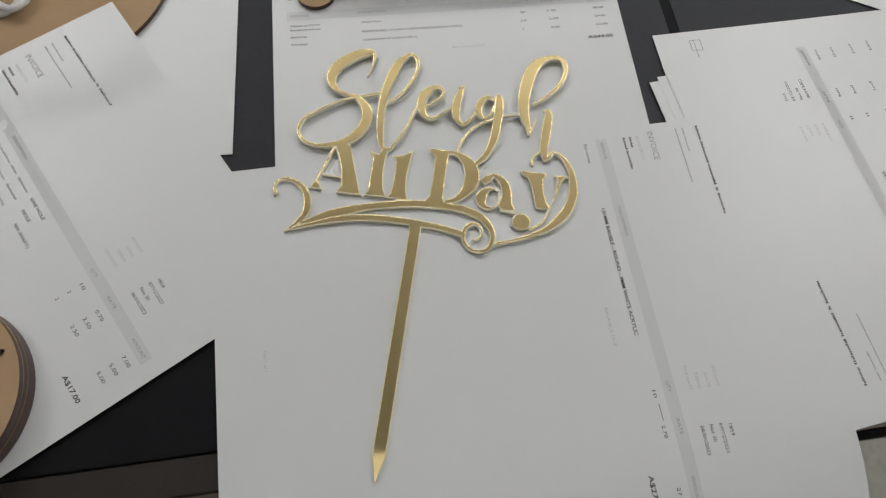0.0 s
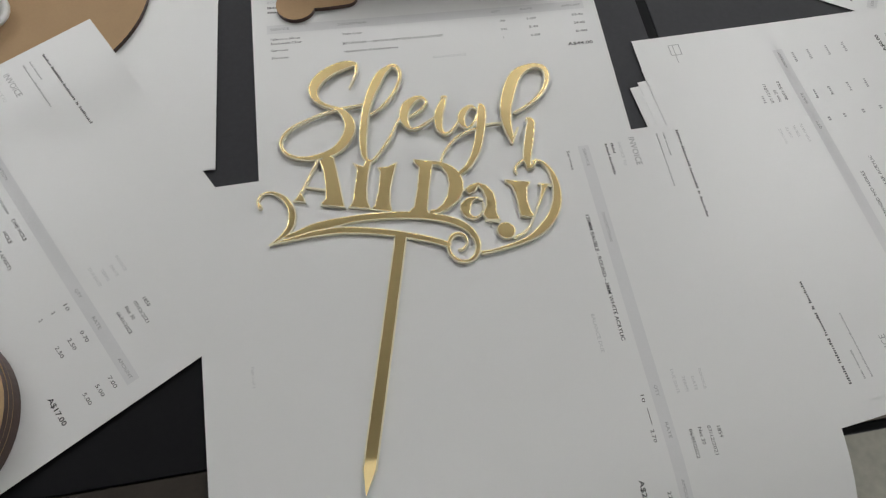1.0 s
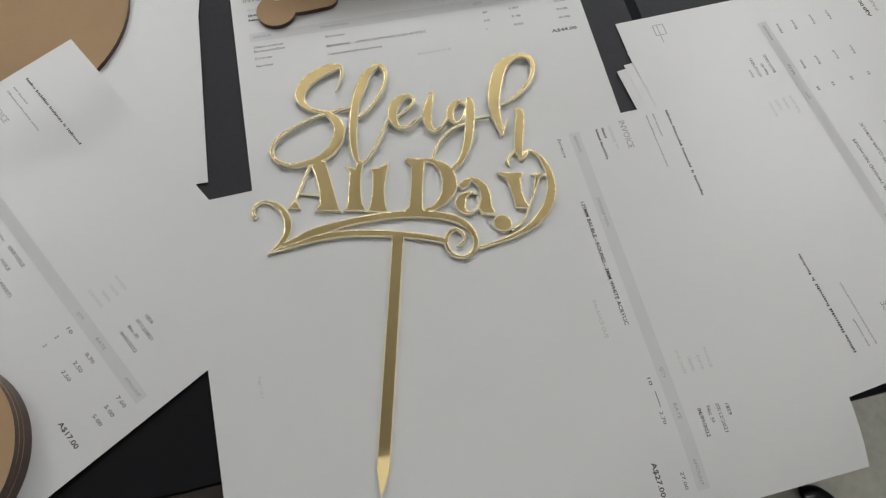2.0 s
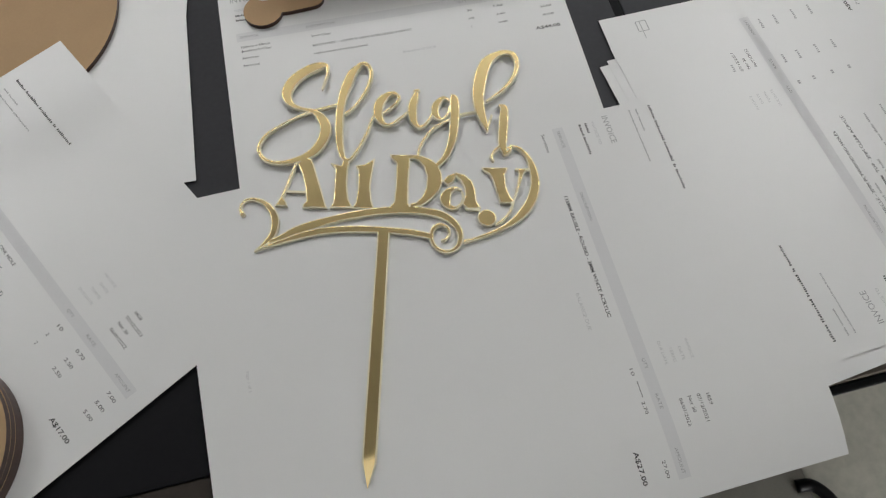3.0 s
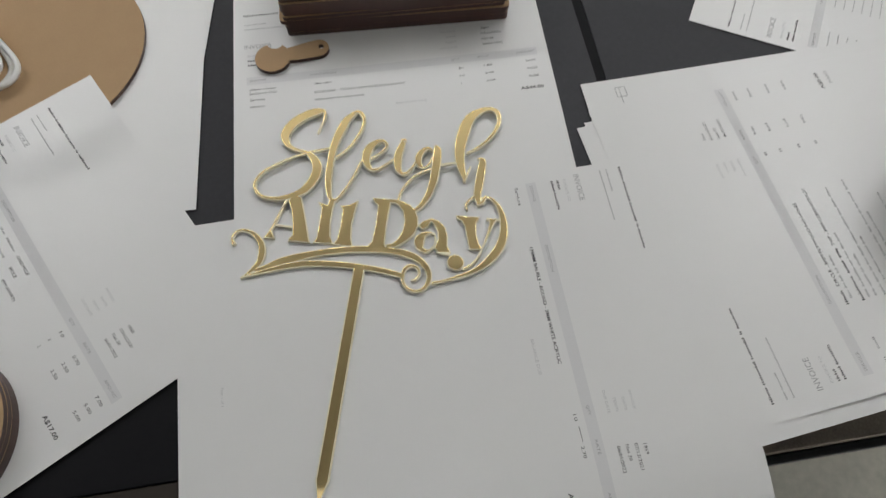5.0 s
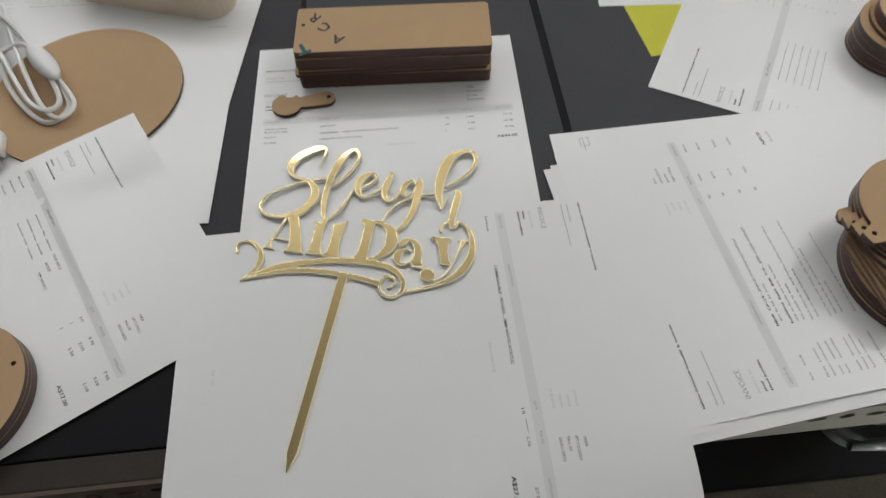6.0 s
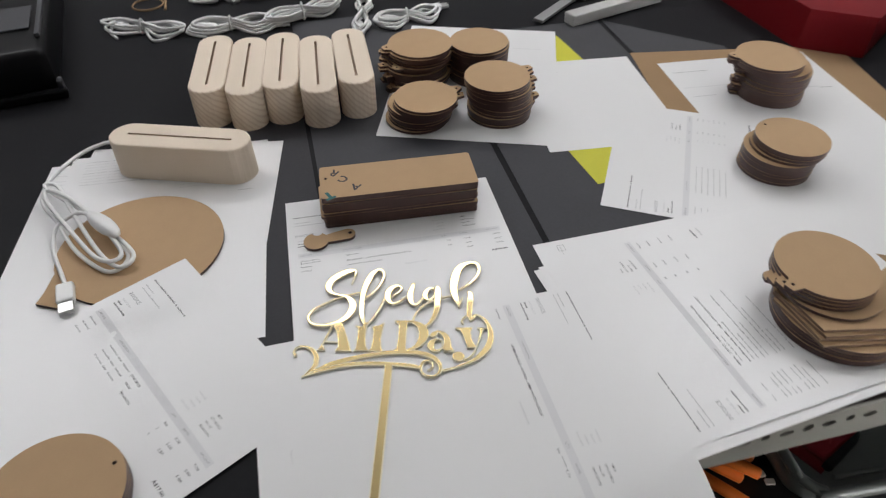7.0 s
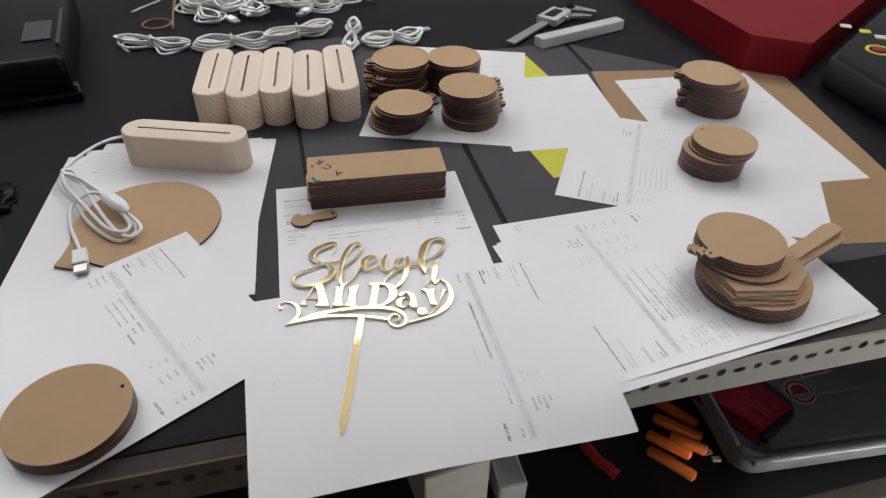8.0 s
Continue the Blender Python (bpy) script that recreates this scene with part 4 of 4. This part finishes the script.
# ---- cables ----
def cable_bundle(cx, cy, z, turn, loops, long, wide, label, plugs=True, seed=1):
    """White lead folded to and fro and tied round its middle."""
    random.seed(seed)
    t = thing("usb_cable", label, "cable", "white cables", m=pose(cx, cy, z, 0, 0, turn))
    pts = []
    for k in range(loops + 1):
        a, w = long * random.uniform(0.80, 1.10), wide * random.uniform(0.5, 1.6)
        hgt = 0.002 + 0.0036 * k
        pts += [(-a * 0.55, -w * 0.8, hgt), (-a, -w * 0.1, hgt + 0.001), (-a * 0.62, w * 0.8, hgt + 0.002), (0, random.uniform(-0.002, 0.002), hgt + 0.003),
                (a * 0.55, -w * 0.8, hgt), (a, 0.1 * w, hgt + 0.001), (a * 0.62, w * 0.8, hgt + 0.002), (0.002, random.uniform(-0.002, 0.002), hgt + 0.001)]
    part("cord", tube(pts, 0.0021, 7, 5), CABLE, t, smooth=True)
    part("tie", tube([(-0.003, -0.007, 0.004), (-0.002, 0.0, 0.006 + 0.0048 * loops), (0.001, 0.007, 0.004), (0.0, 0.0, 0.0022)], 0.0016, 6, 6, True), CABLE, t, smooth=True)
    for sgn in (-1,):
        sb = bmesh.new()
        bmesh.ops.create_uvsphere(sb, u_segments=14, v_segments=8, radius=1)
        bmesh.ops.transform(sb, verts=sb.verts, matrix=pose(sgn * long * 0.66, wide * 0.3, 0.0065, 0, 0, 14 * sgn) @ Matrix.Diagonal((0.021, 0.0065, 0.005, 1)))
        part("switch", sb, CABLE, t, "white rounded inline switch", smooth=True)
    if plugs:
        a = long * 0.8
        part("cord_end", tube([(a * 0.4, wide * 0.5, 0.004), (a * 0.8, wide * 1.0, 0.003), (a * 1.05, wide * 1.1, 0.003)], 0.0017, 7, 5), CABLE, t, smooth=True)
        plug = part("plug", box(a * 1.05, a * 1.05 + 0.022, wide * 1.1 - 0.007, wide * 1.1 + 0.007, 0.0002, 0.0075, 0.0015), CABLE, t)
        part("plug_shell", box(a * 1.05 + 0.022, a * 1.05 + 0.034, wide * 1.1 - 0.006, wide * 1.1 + 0.006, 0.0012, 0.0057, 0.0004), METAL, plug, "bright metal plug")
    return t


lead = thing("usb_cable", "white usb lead coiled on a brown disc beside a lamp base", "cable", "white cables")
part("cord", tube([(-0.128, 0.300, 0.012), (-0.140, 0.335, 0.006), (-0.172, 0.328, 0.001), (-0.197, 0.285, 0.001), (-0.196, 0.240, 0.004), (-0.175, 0.200, 0.007), (-0.150, 0.150, 0.007),
                   (-0.120, 0.118, 0.004), (-0.104, 0.130, 0.004), (-0.112, 0.152, 0.008), (-0.150, 0.205, 0.010), (-0.182, 0.240, 0.011), (-0.196, 0.262, 0.009), (-0.183, 0.258, 0.008),
                   (-0.160, 0.205, 0.012), (-0.128, 0.140, 0.009), (-0.108, 0.117, 0.008), (-0.098, 0.132, 0.008), (-0.120, 0.165, 0.012), (-0.165, 0.225, 0.015), (-0.190, 0.246, 0.013),
                   (-0.186, 0.226, 0.012), (-0.160, 0.180, 0.013), (-0.130, 0.132, 0.012), (-0.112, 0.124, 0.011), (-0.110, 0.140, 0.012), (-0.145, 0.195, 0.015), (-0.172, 0.190, 0.009),
                   (-0.172, 0.160, 0.004), (-0.160, 0.125, 0.004), (-0.152, 0.104, 0.004)], 0.0021, 8, 6), CABLE, lead, smooth=True)
sw = bmesh.new()
bmesh.ops.create_uvsphere(sw, u_segments=16, v_segments=10, radius=1)
bmesh.ops.transform(sw, verts=sw.verts, matrix=pose(-0.126, 0.172, 0.0165, 0, 0, -53) @ Matrix.Diagonal((0.026, 0.0085, 0.0065, 1)))
part("switch", sw, CABLE, lead, "white rounded inline switch", smooth=True)
pl = box(-0.0115, 0.0115, -0.0072, 0.0072, 0, 0.0085, 0.0018)
bmesh.ops.transform(pl, verts=pl.verts, matrix=pose(-0.1515, 0.0965, 0.0008, 0, 0, -80))
pl = part("plug", pl, CABLE, lead)
sh = box(0.0117, 0.0235, -0.006, 0.006, 0.0018, 0.0062, 0.0004)
bmesh.ops.transform(sh, verts=sh.verts, matrix=pose(-0.1515, 0.0965, 0.0008, 0, 0, -80))
part("plug_shell", sh, METAL, pl, "bright metal plug")

cable_bundle(-0.130, 0.640, TOP, -22, 3, 0.062, 0.024, "white usb lead tied in a figure of eight", False, 1)
cable_bundle(-0.005, 0.620, TOP, -3, 3, 0.060, 0.020, "white usb lead tied in a flat bundle", False, 2)
cable_bundle(0.100, 0.632, TOP, 20, 4, 0.060, 0.013, "white usb lead drawn out in a narrow bundle", False, 3)
cable_bundle(0.186, 0.610, TOP, 78, 3, 0.070, 0.017, "white usb lead standing in upright loops", False, 4)
cable_bundle(0.250, 0.585, TOP, 8, 3, 0.048, 0.022, "white usb lead behind the round stacks", True, 5)
for k in range(11):
    cable_bundle(-0.062 + 0.024 * k, 0.772 + 0.017 * (k % 4), TOP + 0.007 * (k % 3), 37 * k - 60, 3, 0.058, 0.024, "white usb lead in a tangled heap", k % 2 == 0, 10 + k)

# ---- tools at the back ----
cal = thing("caliper", "grey steel calipers lying on the black bench", "calipers", m=pose(0.434, 0.525, TOP + 0.001, 0, 0, 40))
part("beam", box(0, 0.22, -0.008, 0.008, 0.003, 0.0075, 0.0006), GREY_METAL, cal)
part("slider", box(0.115, 0.175, -0.020, 0.018, 0.001, 0.014, 0.002), PALE_PLASTIC, cal, "pale grey plastic slider housing")
part("display", box(0.125, 0.165, -0.009, 0.009, 0.0141, 0.0148), BLACK, cal, "dark display window")
part("jaw", slab([(0.2, 0.008), (0.22, 0.008), (0.222, -0.045), (0.214, -0.05), (0.2, -0.012)], 0.003, 0.0075), GREY_METAL, cal)
part("jaw", slab([(0.16, -0.018), (0.185, -0.018), (0.196, -0.05), (0.188, -0.05)], 0.003, 0.0075), GREY_METAL, cal)
part("thumb_wheel", joined(*[box(0.150, 0.158, -0.026, -0.020, 0.003, 0.010, 0.001)]), GREY_METAL, cal)
bar = part("grey_bar", box(0, 0.178, -0.011, 0.011, 0, 0.017, 0.002), PALE_PLASTIC)
bar.matrix_basis = pose(0.478, 0.514, TOP, 0, 0, 17)
tagged(bar, "pale grey rectangular plastic bar", "bar")
ring = tagged(part("brown_ring", tube([(0.023 * math.cos(a * math.pi / 6), 0.023 * math.sin(a * math.pi / 6), 0.0016) for a in range(12)], 0.0014, 6, 4, True), CARD, smooth=True), "thin brown rubber band on the bench", "band")
ring.matrix_basis = pose(-0.134, 0.742, TOP)
for x, y, turn, ln, mat, lab in ((-0.181, 0.806, 50, 0.10, PALE_PLASTIC, "thin pale twisted rod"), (-0.106, 0.716, 92, 0.15, CARD, "thin pinkish rod")):
    rod = part("thin_rod", tube([(0, 0, 0.002), (ln / 2, 0.001, 0.002), (ln, 0, 0.002)], 0.002, 7, 6), mat, smooth=True)
    rod.matrix_basis = pose(x, y, TOP, 0, 0, turn)
    tagged(rod, lab + " lying on the black bench", "rod")

crate = thing("red_crate", "large red plastic box at the back of the bench", "box")
CRATE = [(0.826, 0.316), (1.25, 0.606), (1.02, 0.95), (0.735, 0.72), (0.757, 0.363)]
part("body", slab(CRATE, TOP, 0.0500), RED, crate)
part("lid", slab([(0.924 + (x - 0.924) * 1.008, 0.60 + (y - 0.60) * 1.008) for x, y in CRATE], 0.0502, 0.0550), RED, crate, "flat red lid")
bag = thing("black_case", "black fabric case with small coloured labels", "case")
cb = slab([(0.838, 0.286), (0.845, 0.05), (1.10, -0.05), (1.50, 0.40), (1.28, 0.588)], TOP, 0.050)
bmesh.ops.bevel(cb, geom=[e for e in cb.edges if len(e.link_faces) == 2 and e.calc_face_angle(0) > 0.5], offset=0.008, segments=3, affect="EDGES")
part("body", cb, BLACK_CLOTH, bag, smooth=True)
for x, y, w, d, mat in ((0.931, 0.372, 0.016, 0.014, CREAM), (0.945, 0.346, 0.016, 0.014, YELLOW), (0.953, 0.321, 0.018, 0.014, CREAM), (0.915, 0.284, 0.016, 0.018, RED_CLOTH)):
    lb = box(-w / 2, w / 2, -d / 2, d / 2, 0, 0.0015, 0.0004)
    bmesh.ops.transform(lb, verts=lb.verts, matrix=pose(x, y, 0.0502, 0, 0, -30))
    part("label_patch", lb, mat, bag, "small coloured label")
rl = slab(circle(0.914, 0.280, 0.019, 24), 0.0502, 0.0512, [circle(0.914, 0.280, 0.0145, 24)[::-1]])
part("label_ring", rl, YELLOW, bag, "round yellow label ring")

machine = thing("black_machine", "glossy black plastic machine housing", "machine", m=pose(-0.42, 0.55, TOP, 0, 0, 8))
part("housing", box(-0.28, 0.19, -0.10, 0.22, 0.0, 0.06, 0.010, 4), BLACK, machine, smooth=True)
part("foot_rail", box(-0.28, 0.20, -0.112, -0.101, 0.0, 0.012, 0.003), BLACK, machine)
part("panel", box(0.135, 0.172, -0.030, 0.045, 0.0602, 0.0630, 0.001), MAT_GREY, machine, "small dark grey panel")
part("trim", box(0.180, 0.186, -0.060, 0.085, 0.0602, 0.0660, 0.001), MAT_GREY, machine, "thin dark grey trim")
# Grey piece set on the housing's corner to draw its glint.
part("corner_glint", box(0.191, 0.197, -0.108, -0.094, 0.0, 0.022, 0.001), MAT_GREY, machine, "small dark grey piece drawn as the corner's glint")
wrap = bmesh.new()
bmesh.ops.create_icosphere(wrap, subdivisions=4, radius=1)
for v in wrap.verts:
    k = 1 + 0.45 * noise.noise(v.co * 2.6) + 0.30 * noise.noise(v.co * 7.0)
    v.co = Vector((v.co.x * 0.030 * k, v.co.y * 0.042 * k, max(0.0, 0.003 + v.co.z * 0.008 * k)))
wrap = tagged(part("black_plastic_bag", wrap, BLACK, smooth=True), "crumpled glossy black plastic bag", "bag")
wrap.matrix_basis = pose(-0.276, 0.222, TOP)

# ---- on the lower shelf ----
SH = -0.36
def peg(a, b, z, r=0.0080):
    """A round-ended solid peg between two points of the plan."""
    a, b = Vector((*a, z)), Vector((*b, z))
    half = (b - a).length / 2 - r * 0.5
    bm = bmesh.new()
    bmesh.ops.create_uvsphere(bm, u_segments=18, v_segments=12, radius=r)
    for v in bm.verts:
        v.co.z = v.co.z * 0.55 + (half if v.co.z > 0 else -half if v.co.z < 0 else 0.0)
    bmesh.ops.transform(bm, verts=bm.verts, matrix=Matrix.Translation((a + b) / 2) @ (b - a).to_track_quat("Z", "Y").to_matrix().to_4x4())
    return tagged(part("orange_peg", bm, ORANGE, smooth=True), "round-ended orange plastic peg in a loose pile", "peg", "orange pegs")


for a, b, lift in (((0.529, 0.044), (0.566, -0.009), 0), ((0.511, 0.018), (0.562, -0.028), 0), ((0.489, -0.005), (0.532, -0.051), 0), ((0.512, -0.023), (0.547, -0.058), 0.0155), ((0.479, -0.028), (0.52, -0.082), 0)):
    peg(a, b, SH + 0.0082 + lift)
for k, (a, b) in enumerate((((0.396, -0.003), (0.405, -0.030)), ((0.404, -0.030), (0.420, -0.055)))):
    tagged(part("red_clip", tube([(*a, SH + 0.008), ((a[0] + b[0]) / 2, (a[1] + b[1]) / 2, SH + 0.010), (*b, SH + 0.008)], 0.0075, 10, 5), CLIP_RED, smooth=True), "small red-orange plastic clip on the black shelf", "clip", "red clips")

tub = thing("plastic_tub", "smoky grey plastic tub with a rounded rim", "tub", m=pose(0.529, -0.130, SH, 0, 0, -4.5))
tb = bmesh.new()
loops = [[tb.verts.new((x, y, z)) for x, y in rounded(0.006 + g, 0.402 - g, 0.006 + g, 0.242 - g, 0.032, 6)] for g, z in ((0.046, 0.0), (0.036, 0.006), (0.004, 0.066), (0.0, 0.101), (0.005, 0.101), (0.008, 0.072))]
for a, b in zip(loops, loops[1:]):
    for i in range(len(a)):
        tb.faces.new((a[i], a[(i + 1) % len(a)], b[(i + 1) % len(a)], b[i]))
tb.faces.new(loops[0][::-1])
part("side", tb, GREY_BOX, tub, smooth=True)
part("rim", tube([(x, y, 0.104) for x, y in rounded(0.004, 0.404, 0.004, 0.244, 0.034, 6)], 0.0062, 10, 2, True), GREY_BOX, tub, "rounded grey rim", smooth=True)
part("inner_floor", slab(rounded(0.0145, 0.3935, 0.0145, 0.2335, 0.026), 0.070, 0.075), GREY_BOX, tub, "sunken grey floor")
part("ridge", box(0.06, 0.38, 0.030, 0.036, 0.0752, 0.081, 0.002), GREY_BOX, tub)
part("ridge", box(0.12, 0.38, 0.10, 0.106, 0.0752, 0.081, 0.002), GREY_BOX, tub)
pouch = thing("red_pouch", "dark red fabric pouch with a black edge", "pouch")
PZ = SH + 0.0753
pb = slab([(0.545, -0.006), (0.631, -0.007), (0.641, -0.061), (0.584, -0.088)], PZ, PZ + 0.020)
bmesh.ops.bevel(pb, geom=[e for e in pb.edges if len(e.link_faces) == 2 and e.calc_face_angle(0) > 0.5], offset=0.005, segments=3, affect="EDGES")
part("pouch_body", pb, RED_CLOTH, pouch, smooth=True)
part("pouch_edge", tube([(0.632, -0.004, PZ + 0.010), (0.645, -0.035, PZ + 0.010), (0.646, -0.062, PZ + 0.010), (0.615, -0.079, PZ + 0.010), (0.586, -0.092, PZ + 0.010)], 0.0065, 8, 5), BLACK_CLOTH, pouch, "black binding", smooth=True)
part("pouch_fold", tube([(0.558, -0.025, PZ + 0.019), (0.588, -0.045, PZ + 0.0215), (0.604, -0.070, PZ + 0.019)], 0.0035, 8, 6), RED_CLOTH, pouch, smooth=True)
part("pouch_fold", tube([(0.583, -0.015, PZ + 0.019), (0.610, -0.037, PZ + 0.0215), (0.620, -0.061, PZ + 0.019)], 0.003, 8, 6), RED_CLOTH, pouch, smooth=True)
badge = thing("round_badge", "round red and white sticker badge", "sticker", m=pose(0.688, -0.031, PZ, 0, 0, 10))
part("backing", slab(circle(0, 0, 0.021, 32), 0, 0.0006), BADGE_WHITE, badge)
part("red_ring", slab(circle(0, 0, 0.0190, 32), 0.0008, 0.0011, [circle(0, 0, 0.0155, 32)[::-1]]), RED_CLOTH, badge)
part("red_disc", slab(circle(0, 0, 0.012, 24), 0.0008, 0.0011), RED_CLOTH, badge)
tri = part("corner_sticker", slab([(0.705, -0.012), (0.755, -0.010), (0.722, 0.030)], PZ, PZ + 0.0007), BADGE_WHITE)
part("red_field", slab([(0.709, -0.009), (0.748, -0.0075), (0.722, 0.024)], PZ + 0.0009, PZ + 0.0012), RED_CLOTH, tri)
tagged(tri, "red and white triangular sticker", "sticker")
for x, y in ((0.560, -0.048), (0.566, -0.060)):
    chip = part("pale_scrap", box(-0.006, 0.006, -0.004, 0.004, 0, 0.004, 0.001), CREAM)
    chip.matrix_basis = pose(x, y, SH, 0, 0, 30 + 700 * y)
    tagged(chip, "small pale offcut on the black shelf", "offcut", "offcuts")
# on the floor
tagged(part("floor_mat", box(0.42, 0.69, -0.62, -0.258, -0.80, -0.792, 0.003), STEEL), "grey flat mat on the concrete floor", "mat")
tagged(part("black_hose", tube([(0.668, -0.285, -0.790), (0.694, -0.290, -0.788), (0.715, -0.325, -0.788), (0.722, -0.40, -0.789)], 0.010, 10, 6), BLACK, smooth=True), "short black curved hose on the floor", "hose")
bin_ = thing("white_carton", "pale carton standing under the bench", "carton", m=pose(0.16, -0.06, SH, 0, 0, 8))
part("carton_body", box(0.0, 0.085, 0.0, 0.12, 0.0, 0.10, 0.003), CREAM, bin_)
tagged(part("grey_tray", box(0.255, 0.292, -0.06, 0.03, SH, SH + 0.045, 0.004), PALE_PLASTIC), "small pale grey plastic tray", "tray")
tagged(part("blue_tag", box(0.258, 0.280, -0.02, 0.012, SH + 0.0453, SH + 0.055, 0.002), PURPLE), "small deep blue plastic block", "block")
